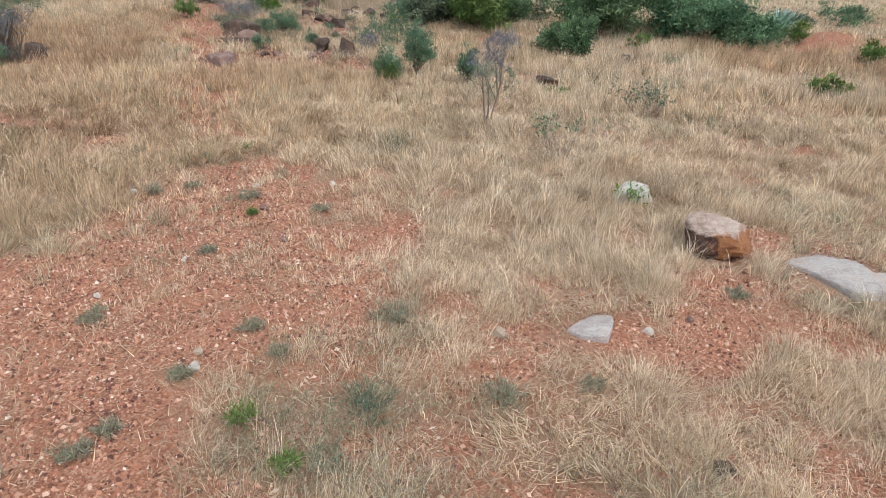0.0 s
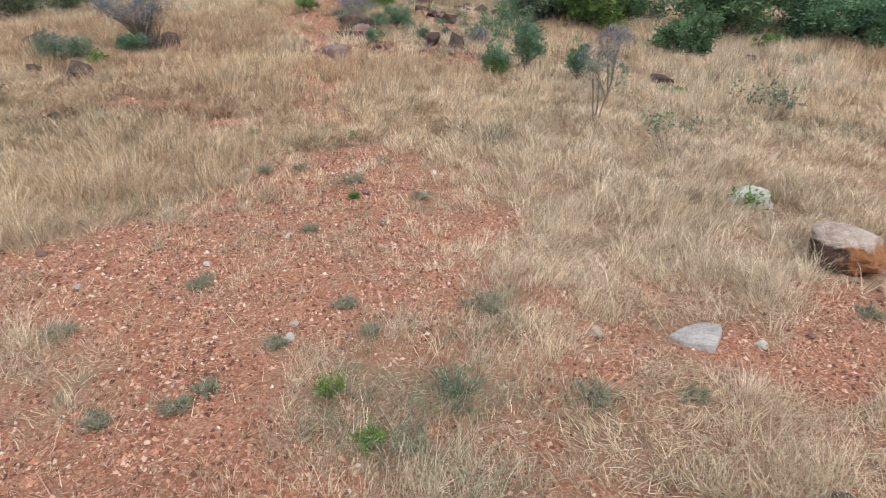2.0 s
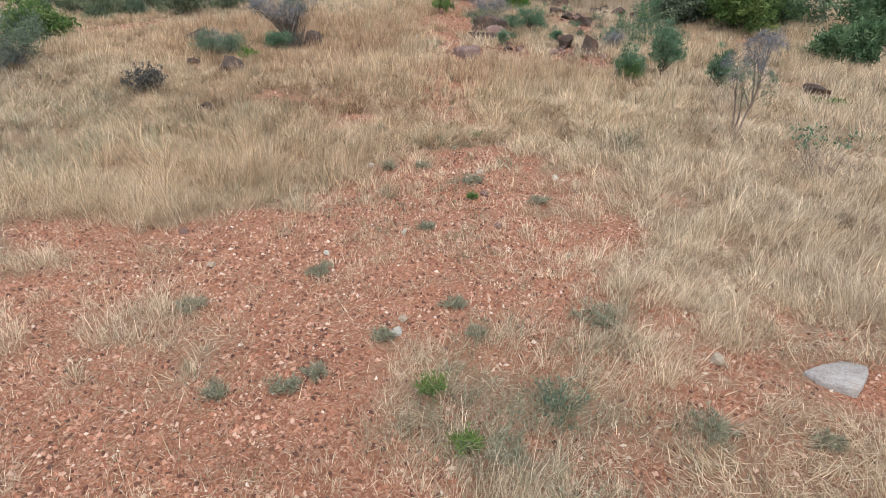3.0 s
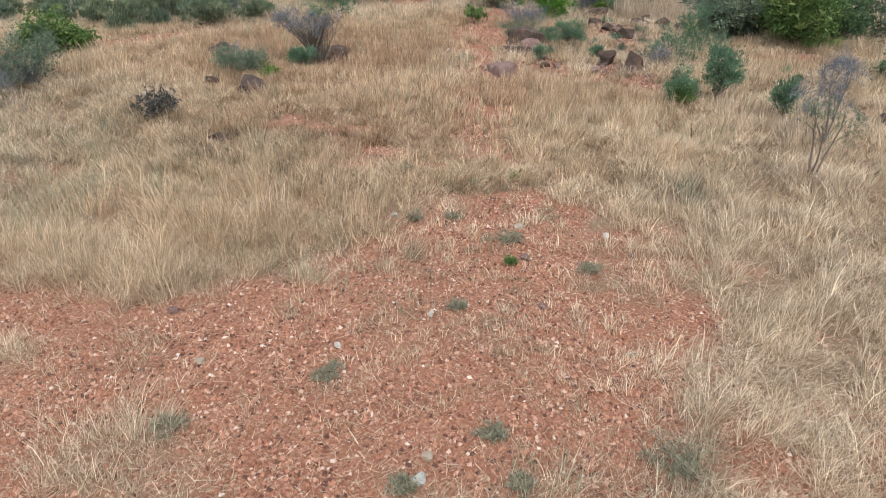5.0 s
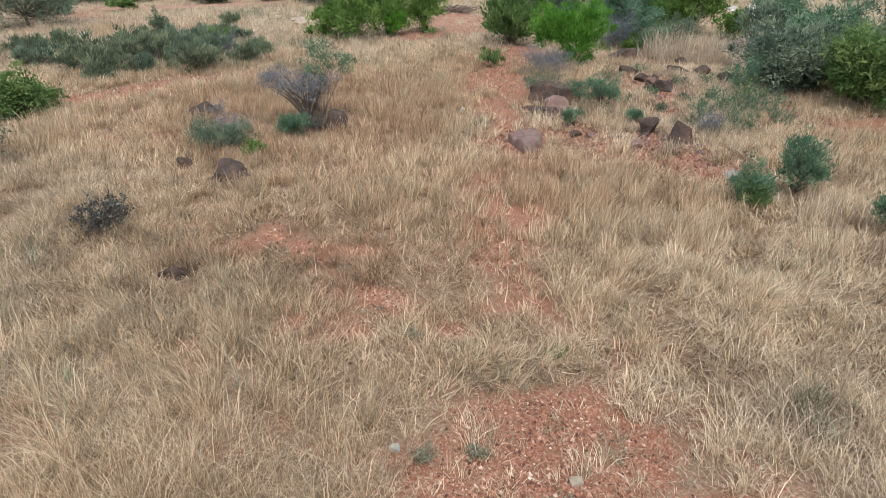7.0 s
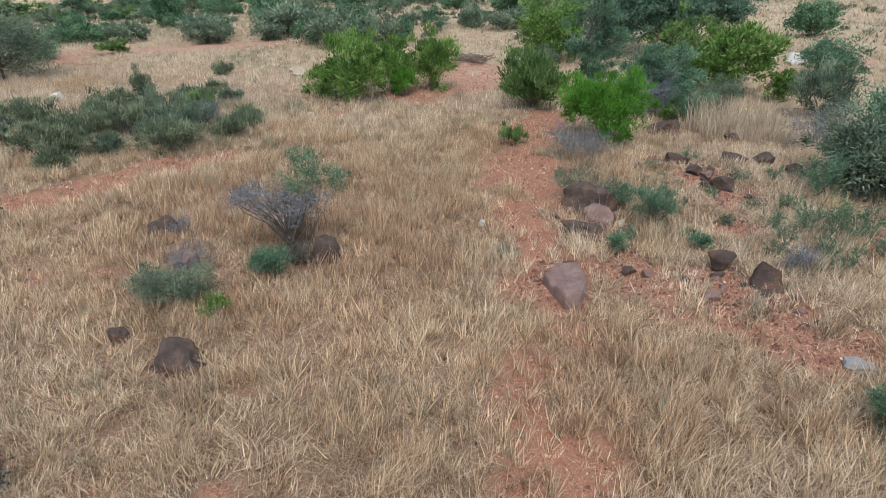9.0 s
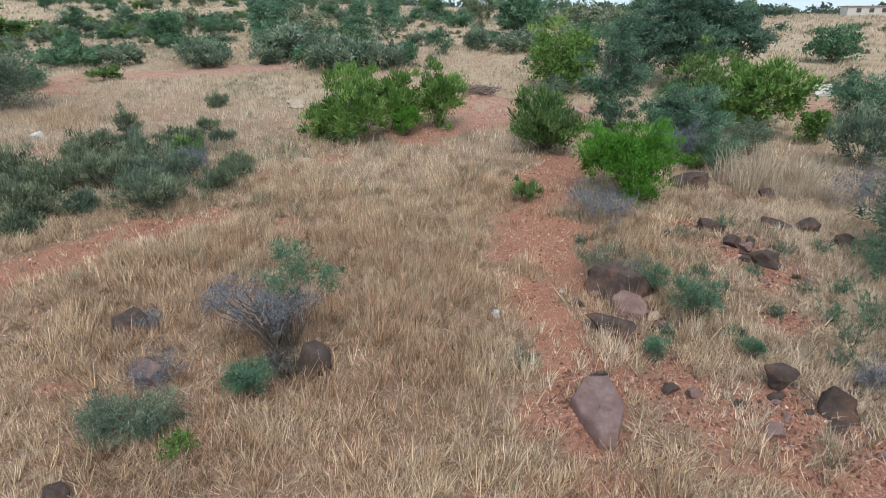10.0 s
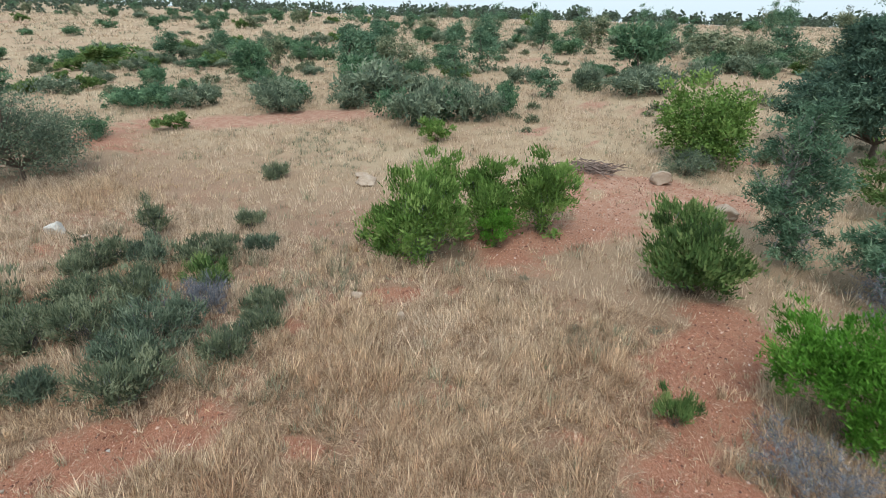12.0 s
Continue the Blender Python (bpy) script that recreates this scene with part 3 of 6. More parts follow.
def plant(name, x, y, w, h, seed, label, category="shrub", group="", leaf=M_DARK, bark=M_BARK, count=5000, length=0.06, width=0.02, stems=14,
          forks=2, depth=2, open_=0.9, along=0.5, lift=0.3, spread=0.9, bare=0.0, flowers=0, bend=0.25, thick=0.014, start=0.3, trunk="wood", twigs=0.10, steps=5,
          simple=False, form="", lobes=None, clump=0.0, squash=0.75, per=60, trunk_h=0.0, base=0.0, dead=0):
    """A plant of bare branching twigs (form "twigs") or of leaf clumps on limbs (form "clumps")."""
    rng = np.random.RandomState(seed)
    form = form or ("twigs" if leaf in (M_DEAD, M_BLACK) or count < 700 or depth == 1 else "clumps")
    ob = holder(name, x, y, label, category, group, turn=0 if lobes else rng.rand() * 360)
    tri = simple or y > 24
    if form == "clumps":
        middles, v, f, tint = crown(rng, lobes or lobes_of(rng, w, h, base), int(count * 1.15), length, width, clump or 0.070 * (w + h), squash, lift, spread, per, tri)
        stem, limbs = limbs_to(rng, middles[:: max(1, len(middles) // (10 if simple else 64))], h, thick, trunk_h or (0.62 * h if trunk == "trunk" else 0))
        if stem:
            tv, tq = tubes(stem, 7)
            part("trunk", mesh_of("trunk", tv, tq, mat=bark, smooth=True), ob)
        lv, lq = tubes(limbs, 3)
        tagged(part("branchwork", mesh_of("branchwork", lv, lq, mat=bark), ob), kind="stuff")
        part("foliage", mesh_of("foliage", v, None if tri else f, f if tri else None, mat=leaf, tone=tint), ob)
        if dead:
            dv, df = leaves_on(rng, limbs, dead, 0.30, 0.014, 0.6, 0.5, 0.7, True)
            dv[:, 2] = np.maximum(dv[:, 2], 0.01)
            tagged(part("dead_brushwood", mesh_of("dead_brushwood", dv, tris=df, mat=M_DEAD), ob), "grey leafless twigs inside the bush", kind="stuff")
        tips = [(m, m + [0, 0, 0.1]) for m in middles if m[2] > 0.55 * h]
    else:
        segs = branching(rng, h * 0.95, w * 0.93, stems, steps, forks, depth, open_, bend, thick, start, trunk == "trunk")
        kept = [s for s in segs if s[4] == 0 or (rng.rand() < (0.2 if stems > 15 else 0.7) if s[4] < min(depth, 2) else s[4] == min(depth, 2) and rng.rand() < twigs)]
        if trunk == "trunk":
            v, q = tubes([s for s in kept if s[4] == 0], 6)
            part("trunk", mesh_of("trunk", v, q, mat=bark), ob)
            kept = [s for s in kept if s[4]]
        if not kept:
            kept = [s for s in segs if s[4] == 1][:40]
        v, q = tubes(kept, 3)
        tagged(part("branchwork", mesh_of("branchwork", v, q, mat=bark), ob), kind="stuff")
        if count:
            leafy = [s for s in segs if s[4] >= (1 if depth else 0) and s[1][2] > bare * h]
            v, q = leaves_on(rng, leafy, count, length, width, along, lift, spread, tri)
            v[:, 2] = np.maximum(v[:, 2], 0.01)
            part("foliage", mesh_of("foliage", v, None if tri else q, q if tri else None, mat=leaf, tone=[("tint", np.repeat(rng.rand(count), 3 if tri else 4))]), ob)
        tips = [s for s in segs if s[4] == depth and s[1][2] > 0.6 * h]
    if flowers and tips:
        v, q = leaves_on(rng, tips, flowers, 0.05, 0.05, 0.2, 0.6, 1.0)
        tagged(part("blossom", mesh_of("blossom", v, q, mat=M_YELLOW), ob), "small yellow flowers", kind="stuff")
    return ob


def slab(name, x, y, outline, h, seed, mat, label, tilt=0.0, group="", category="rock", rough=0.5):
    """A flat stone with the given corners (metres round its middle), an uneven top and broken edges, bedded in the earth."""
    rng = np.random.RandomState(seed)
    pts, per = np.array(outline, float), 9
    edge = np.concatenate([pts[k] + (pts[(k + 1) % len(pts)] - pts[k]) * (np.arange(per) / per)[:, None] for k in range(len(pts))])
    edge = (4 * edge + np.roll(edge, 1, 0) + np.roll(edge, -1, 0)) / 6
    around = len(edge)
    edge *= 1 + 0.022 * rng.normal(size=(around, 1)).clip(-1.5, 1.5)
    rings, verts = ((0.02, 1.0), (0.3, 1.0), (0.6, 1.0), (0.85, 1.0), (0.95, 0.93), (0.99, 0.7), (1.0, -0.2), (1.02, -1.5)), []
    for r, z in rings:
        for a, b in edge * r:
            lump = noise.fractal(Vector((a * 3 + seed, b * 3, 0.5)), 0.9, 2.0, 5)
            verts.append((a, b, z * h + rough * h * lump * (z > 0) + tilt * a * (z > 0)))
    quads = [(r * around + k, (r + 1) * around + k, (r + 1) * around + (k + 1) % around, r * around + (k + 1) % around) for r in range(len(rings) - 1) for k in range(around)]
    me = mesh_of(name, np.array(verts), quads, [tuple(range(3))], mat=mat, smooth=True)
    ob = new(name, me)
    ob.matrix_world = pose(x, y, ground_z(x, y) + 0.015, 0, 0, 0)
    reach = np.abs(pts).max(0)
    CLEAR.append((x, y - 0.12, reach[0] * 1.02, reach[1] * 1.12, 0))
    return tagged(ob, label, category, group)


CLEAR = []


def rock(name, x, y, w, d, h, seed, mat, label, turn=0.0, sink=0.25, rough=0.20, flat=0.0, group="", category="rock"):
    """A weathered rock: a ball cut by random planes, roughened, part of it in the earth."""
    rng = np.random.RandomState(seed)
    bm = bmesh.new()
    bmesh.ops.create_icosphere(bm, subdivisions=4 if w > 0.45 else 3, radius=1)
    cuts = [(Vector(u), 0.40 + 0.38 * rng.rand()) for u in units(rng, 13)]
    if flat:
        cuts.append((Vector((0.05, -0.04, 1)).normalized(), flat))
    off = Vector(rng.rand(3) * 50)
    for v in bm.verts:
        p = v.co.copy()
        for nrm, lim in cuts:
            over = p.dot(nrm) - lim
            if over > 0:
                p -= nrm * over * 0.97
        p *= 1 + rough * (noise.fractal(p * 1.7 + off, 0.7, 2.1, 6) * 0.62 + 0.34 * noise.noise(p * 4.5 + off) + 0.16 * noise.noise(p * 11 + off))
        p.x, p.y = p.x * (1 + 0.5 * max(0.0, -p.z)), p.y * (1 + 0.5 * max(0.0, -p.z))
        v.co = p
    xs, ys, zs = ([v.co[k] for v in bm.verts] for k in range(3))
    for v in bm.verts:
        v.co = Vector((v.co.x * w / (max(xs) - min(xs)), v.co.y * d / (max(ys) - min(ys)), (v.co.z - min(zs)) / (max(zs) - min(zs)) * h / (1 - sink) - h * sink / (1 - sink)))
    me = bpy.data.meshes.new(name)
    bm.to_mesh(me)
    bm.free()
    me.polygons.foreach_set("use_smooth", [True] * len(me.polygons))
    me.materials.append(mat)
    ob = new(name, me)
    ob.matrix_world = pose(x, y, ground_z(x, y), 0, 0, turn)
    return tagged(ob, label, category, group)


def block(name, x, y, w, d, h, seed, mat, label, turn=0.0):
    """A blocky boulder with worn edges, a sloping top and an undercut front."""
    rng = np.random.RandomState(seed)
    bm = bmesh.new()
    bmesh.ops.create_icosphere(bm, subdivisions=5, radius=1)
    cuts = [(Vector(u), 0.70 + 0.24 * rng.rand()) for u in units(rng, 20)]
    off = Vector(rng.rand(3) * 50)
    for v in bm.verts:
        p = v.co.normalized()
        p /= (abs(p.x) ** 3.6 + abs(p.y) ** 3.6 + abs(p.z) ** 3.6) ** (1 / 3.6)
        for nrm, lim in cuts:
            over = p.dot(nrm) - lim
            if over > 0:
                p -= nrm * over * 0.98
        p *= 1 + 0.13 * noise.fractal(p * 2.1 + off, 0.6, 2.1, 8) + 0.04 * noise.noise(p * 5 + off) + 0.02 * noise.noise(p * 13 + off)
        p.z += -0.16 * p.x * (p.z > 0) - 0.10 * abs(p.x) ** 2 + 0.02 * p.y
        p.y += 0.16 * max(0.0, -0.1 - p.z) * (p.y < 0)
        v.co = Vector((p.x * w / 2, p.y * d / 2, p.z * h * 0.6 + h * 0.40))
    me = bpy.data.meshes.new(name)
    bm.to_mesh(me)
    bm.free()
    me.polygons.foreach_set("use_smooth", [True] * len(me.polygons))
    me.materials.append(mat)
    ob = new(name, me)
    ob.matrix_world = pose(x, y, ground_z(x, y), 0, 0, turn)
    CLEAR.append((x, y - 0.12, w * 0.5, d * 0.6, radians(turn)))
    return tagged(ob, label, "rock")

# ---- the ground: one sheet to the horizon ----
def steps_out(lo, hi, fine, reach):
    mid = np.arange(lo, hi + 1e-6, fine)
    grow = np.cumsum(fine * 1.16 ** np.arange(1, 80))
    grow = grow[grow < reach]
    return np.concatenate([(lo - grow)[::-1], mid, hi + grow])


def build_ground():
    gx, gy = steps_out(-30, 14, 0.22, 4200), steps_out(1.0, 46, 0.22, 4200)
    x, y = np.meshgrid(gx, gy)
    x, y = x.ravel(), y.ravel()
    s = soil(x, y)
    z = height(x, y) + (fbm(x, y, 0.5, 77, 3) - 0.5) * 0.05 * np.exp(-np.hypot(x, y) / 40)
    nx, ny = len(gx), len(gy)
    i = np.arange((ny - 1) * nx).reshape(ny - 1, nx)[:, :-1].ravel()
    me = mesh_of("ground", np.stack([x, y, z], 1), np.stack([i, i + 1, i + nx + 1, i + nx], 1), mat=M_GROUND, smooth=True, tone=[("soil", np.maximum(s, 0.42 * np.clip((9 - y) / 3, 0, 1))), ("upslope_pale", np.clip((y - 36) / 16, 0, 0.62))])
    tagged(new("ground", me), "sloping red gravelly earth with dry grass litter", "ground", kind="structure")


build_ground()

# ---- rocks ----


def stone(name, x, y, w, d, h, seed, mat, label, clear=0.36, **more):
    CLEAR.append((x, y, w * clear + 0.02, d * clear + 0.02, radians(more.get("turn", 0))))
    return rock(name, x, y, w, d, h, seed, mat, label, **more)


block("boulder", 3.66, 7.80, 1.0, 0.80, 0.52, 31, M_BOULDER, "pale pinkish boulder with dark and orange stained front on bare earth", turn=-8)
slab("flat_stone", 1.66, 5.88, [(-0.34, -0.06), (0.02, 0.25), (0.21, 0.21), (0.20, 0.06), (0.06, -0.25), (-0.22, -0.19)], 0.05, 12, M_SLAB, "flat pale grey stone lying in red earth", tilt=0.03)
slab("rock_slab", 5.08, 7.25, [(-0.52, 0.38), (-0.32, 0.54), (0.07, 0.62), (0.43, 0.40), (0.46, 0.05), (0.78, -0.25), (0.70, -0.52), (-0.12, -0.56), (-0.21, -0.25), (-0.36, 0.14)], 0.06, 13, M_SLAB, "flat whitish rock slab sunk among dry grass", tilt=0.02)
stone("rock", 3.12, 9.80, 0.74, 0.55, 0.30, 14, M_WHITE, "low whitish rock overgrown with green creeper", flat=0.75, clear=0.45)
stone("rock", 2.98, 18.6, 0.66, 0.5, 0.34, 15, M_BROWNROCK, "rounded brown rock in dry grass", clear=0.40)
stone("rock", -4.38, 23.9, 0.62, 0.5, 0.50, 16, M_BROWNROCK, "upright brown rock on stony ground", clear=0.40)
stone("rock", -3.52, 23.5, 0.72, 0.6, 0.58, 17, M_BROWNROCK, "bulky dark brown rock on stony ground", clear=0.40)
stone("rock", 6.33, 22.5, 0.68, 0.5, 0.30, 18, M_BROWNROCK, "small dark rock in pale grass", clear=0.40)
stone("rock", 2.25, 3.9, 0.20, 0.16, 0.12, 19, M_BROWNROCK, "small dark stone among dry grass")
stone("rock", -12.86, 20.5, 1.0, 0.7, 0.62, 20, M_BROWNROCK, "dark rock at the foot of a thorny bush", clear=0.40)
stone("rock", -17.6, 20.1, 0.85, 0.7, 0.48, 21, M_BROWNROCK, "brown rock half hidden in dry grass", clear=0.40)
stone("rock", -12.75, 15.85, 1.2, 0.85, 0.48, 22, M_BROWNROCK, "brown rounded rock in dry grass", clear=0.40)
stone("rock", -15.6, 18.9, 0.95, 0.7, 0.42, 63, M_PURPLE, "purplish brown rock half hidden in dry grass", clear=0.40)
stone("rock", -10.15, 11.6, 0.55, 0.45, 0.26, 23, M_BROWNROCK, "low brown rock in dry grass", clear=0.40)
stone("rock", -14.3, 16.1, 0.5, 0.4, 0.26, 24, M_BROWNROCK, "small brown rock in dry grass", clear=0.40)
stone("rock", -7.95, 26.5, 1.7, 0.9, 0.80, 25, M_BROWNROCK, "long dark rock ledge under grey twigs", clear=0.55, flat=0.6, turn=12)
stone("rock", -7.45, 25.7, 0.95, 0.6, 0.48, 26, M_PURPLE, "purplish brown rock beside a ledge", clear=0.55, flat=0.7)
stone("rock", -7.72, 24.65, 1.25, 0.6, 0.36, 27, M_BROWNROCK, "low dark rock on red earth", clear=0.55, flat=0.5, turn=-10)
stone("rock", -7.0, 25.6, 0.32, 0.25, 0.2, 28, M_TAN, "small pale rock beside darker rocks")
slab("rock_slab", -7.38, 21.75, [(-0.50, 0.95), (-0.05, 1.02), (0.42, 0.20), (0.50, -0.85), (0.20, -0.92), (-0.55, 0.0)], 0.24, 33, M_PURPLE, "smooth purplish brown rock slab beside the track", tilt=0.10, rough=0.35)
for k, (x, y, w, h) in enumerate([(-6.25, 30.95, 0.85, 0.40), (-5.55, 30.25, 0.6, 0.36), (-5.1, 30.45, 0.5, 0.30), (-4.75, 29.6, 0.9, 0.42), (-4.56, 32.0, 0.9, 0.42),
                                  (-3.64, 32.4, 0.95, 0.55), (-2.73, 31.6, 0.9, 0.48), (-7.28, 30.2, 0.5, 0.25), (-4.72, 35.9, 0.75, 0.4), (-7.3, 36.1, 1.6, 0.6), (-6.28, 23.0, 0.42, 0.2)]):
    stone("rock", x, y, w, w * (0.6 + 0.25 * (k % 2)), h * 0.85, 40 + k, M_BROWNROCK, "dark weathered rock breaking through the grass", group="rocks of the broken ledge", turn=40 * k, clear=0.40)
stone("boulder", -35.5, 30.1, 0.85, 0.7, 0.5, 50, M_WHITE, "pale rounded boulder in dry grass", clear=0.40)
stone("rock", -33.9, 30.4, 0.5, 0.4, 0.2, 51, M_TAN, "small pale rock beside low scrub")
stone("rock", -29.2, 41.2, 1.3, 0.9, 0.45, 52, M_TAN, "pale tan rock beside a green bush", flat=0.7)
stone("rock", -29.9, 41.9, 0.9, 0.7, 0.3, 53, M_TAN, "pale tan rock in dry grass")
stone("boulder", -17.5, 48.0, 1.0, 0.8, 0.65, 54, M_TAN, "rounded tan boulder on bare earth")
stone("rock", -1.75, 56.3, 1.3, 0.9, 0.7, 55, M_WHITE, "pale angular rock on open ground", flat=0.6)
stone("rock", -3.4, 57.9, 0.8, 0.6, 0.45, 56, M_WHITE, "pale angular rock on open ground", flat=0.6)
stone("rock", -20.05, 32.1, 0.3, 0.26, 0.22, 57, M_TAN, "small pale stone on bare earth")
stone("rock", -21.9, 32.4, 0.45, 0.35, 0.18, 58, M_TAN, "small pale stone on bare earth")
stone("rock", -10.38, 24.2, 0.26, 0.22, 0.16, 59, M_WHITE, "small white stone on the red track")
stone("rock", -2.0, 20.9, 0.5, 0.35, 0.2, 60, M_PALE, "small pale rock below a dark shrub")
stone("rock", -14.2, 45.2, 1.3, 0.9, 0.6, 61, M_TAN, "pale rock among green bushes")
stone("rock", -9.6, 36.6, 0.7, 0.6, 0.8, 62, M_TAN, "pale round rock behind a green bush")

rng = np.random.RandomState(6)
for k in range(60):
    x, y = ((lambda s: (-6.5 + 2.4 * s + 0.45 * rng.normal(), 31.0 - 1.8 * s + 0.45 * rng.normal()))(rng.rand()), (-7.6 + 0.8 * rng.normal(), 25.3 + 0.9 * rng.normal()), (-3.9 + 0.8 * rng.normal(), 23.3 + 0.5 * rng.normal()))[k % 3]
    w = 0.18 + 0.3 * rng.rand() ** 2
    stone("rock", x, y, w, w * (0.6 + 0.3 * rng.rand()), w * 0.45, 120 + k, (M_BROWNROCK, M_PURPLE, M_PURPLE)[(k // 3) % 3], "small broken dark rock beside the ledge", group="broken rocks of the shelf", turn=rng.rand() * 360, clear=0.40)

# single stones lying on the gravel field
rng = np.random.RandomState(5)
for k, (x, y) in enumerate([(-2.4, 5.25), (-2.35, 5.0), (-1.45, 9.8), (-3.15, 10.1), (-5.05, 9.75), (-2.2, 8.0), (0.6, 5.7), (2.2, 5.85), (2.75, 6.1), (-4.4, 8.8), (-3.9, 6.3),
                            (-5.9, 6.1), (-1.1, 7.4), (-3.3, 7.3), (-2.8, 9.2), (-5.0, 5.5), (-1.9, 10.3), (-6.6, 12.2), (-7.9, 14.5), (-9.3, 26.1), (-10.2, 28.6), (-22.3, 22.6), (-21.8, 24.4), (-22.6, 21.2)]):
    s = 0.07 + 0.06 * rng.rand()
    stone("stone", x, y, s * 1.3, s, s * 0.65, 70 + k, (M_TAN, M_WHITE, M_PURPLE)[k % 3], "small loose stone on red gravel", group="loose stones on the gravel", turn=k * 50, sink=0.2, category="stone")

# ---- shrubs and trees round the gravel field ----
plant("sapling", -0.76, 19.75, 1.0, 1.65, 201, "slender dark green sapling in dry grass", "sapling", count=4320, length=0.10, width=0.018, stems=5, open_=0.55, lift=0.9, leaf=M_TEAL, start=0.1, base=0.15, trunk="trunk", thick=0.022, clump=0.16, per=45)
plant("sapling", -1.6, 18.9, 0.66, 0.75, 202, "small olive sapling in dry grass", "sapling", count=1755, length=0.08, width=0.015, stems=4, open_=0.6, leaf=M_OLIVE, start=0.1, base=0.1, clump=0.11, per=40)
plant("sapling", 0.66, 18.3, 0.52, 1.2, 203, "slender dark green sapling beside a bare tree", "sapling", count=2430, length=0.09, width=0.018, stems=4, open_=0.55, lift=0.9, leaf=M_TEAL, start=0.1, base=0.15, trunk="trunk", thick=0.022, clump=0.16, per=45)
plant("small_tree", 0.95, 13.9, 1.5, 1.7, 204, "thin grey almost leafless little tree", "tree", leaf=M_SAGE, bark=M_BRUSH, count=1500, length=0.06, width=0.010, twigs=0.95, stems=3, forks=3, depth=3, open_=0.5, thick=0.028, start=0.45, trunk="trunk", bare=0.4, form="twigs")
plant("small_tree", 1.4, 16.4, 1.5, 2.0, 205, "grey leafless little tree with fine twigs", "tree", leaf=M_DEAD, bark=M_BRUSH, count=3000, length=0.10, width=0.009, twigs=0.95, stems=3, forks=3, depth=3, open_=0.5, thick=0.028, start=0.4, trunk="trunk", bare=0.35, form="twigs")
plant("shrub", 2.25, 11.8, 1.7, 1.05, 206, "sparse leggy shrub with few green leaves", leaf=M_TEAL, bark=M_BRUSH, count=170, length=0.07, width=0.035, stems=17, forks=2, depth=2, thick=0.012, bare=0.5, twigs=0.8, open_=1.0)
plant("shrub", 4.95, 15.2, 1.8, 1.1, 207, "sparse leggy grey-green shrub in dry grass", leaf=M_SAGE, bark=M_BRUSH, count=420, length=0.08, width=0.035, stems=17, thick=0.012, bare=0.35, twigs=0.8, open_=1.0)
plant("shrub", 10.9, 18.1, 1.15, 0.6, 208, "low leafy shrub with yellowish flowers", leaf=M_OLIVE, count=900, length=0.1, width=0.05, stems=9, flowers=60)
plant("shrub", 4.45, 23.4, 2.0, 1.5, 209, "dense rounded dark green shrub", count=7020, leaf=M_THICKET, length=0.16, width=0.05, stems=16)
for k, (x, y, w, h, mt, nm) in enumerate([(6.6, 28.0, 4.4, 2.6, M_THICKET, 9000), (10.6, 27.6, 4.8, 2.5, M_DARK, 9000), (8.6, 30.5, 5.7, 3.2, M_THICKET, 8000), (12.4, 26.6, 2.6, 1.2, M_DARK, 4000)]):
    plant("shrub", x, y, w, h, 220 + k, "large dense thorny dark green shrub with fine leaves", group="thicket beyond the boulder", leaf=mt, count=nm, length=0.20, width=0.060, stems=26, lift=0.2, clump=0.5, squash=0.55)
plant("shrub", 7.5, 25.2, 0.9, 0.7, 226, "small fresh green shrub before a thicket", leaf=M_OLIVE, count=900, length=0.09, width=0.04)
plant("shrub", 2.7, 31.4, 3.8, 1.9, 227, "dense dark green shrub on the slope", leaf=M_THICKET, count=7000, length=0.16, width=0.05, stems=20)
plant("shrub", -0.6, 33.2, 2.6, 1.6, 228, "grey-blue twiggy shrub on the slope", leaf=M_SAGE, count=3000, length=0.09, width=0.02, stems=20)
plant("shrub", 13.9, 25.8, 1.0, 1.0, 229, "upright green shrub with yellowish tips", leaf=M_OLIVE, count=1500, length=0.1, width=0.03, flowers=60)
plant("shrub", 15.3, 23.3, 1.1, 0.8, 230, "low green shrub with yellow flowers by a red mound", leaf=M_OLIVE, count=1200, length=0.1, width=0.04, flowers=80)
plant("shrub", 17.2, 32.5, 2.4, 1.1, 231, "dark green shrub on open ground", leaf=M_SAGE, count=2600, length=0.12, width=0.04)
plant("shrub", 20.4, 34.0, 3.0, 1.3, 232, "dark green shrub on open ground", leaf=M_DARK, count=2600, length=0.12, width=0.04)
plant("creeper", 3.05, 9.66, 0.75, 0.42, 233, "green creeper over a whitish rock", "creeper", leaf=M_VIVID, count=210, length=0.07, width=0.025, stems=12, open_=1.0)
plant("weed", 3.2, 17.75, 0.9, 0.22, 234, "low green weed in front of a brown rock", "weed", leaf=M_OLIVE, count=500, length=0.1, width=0.03)

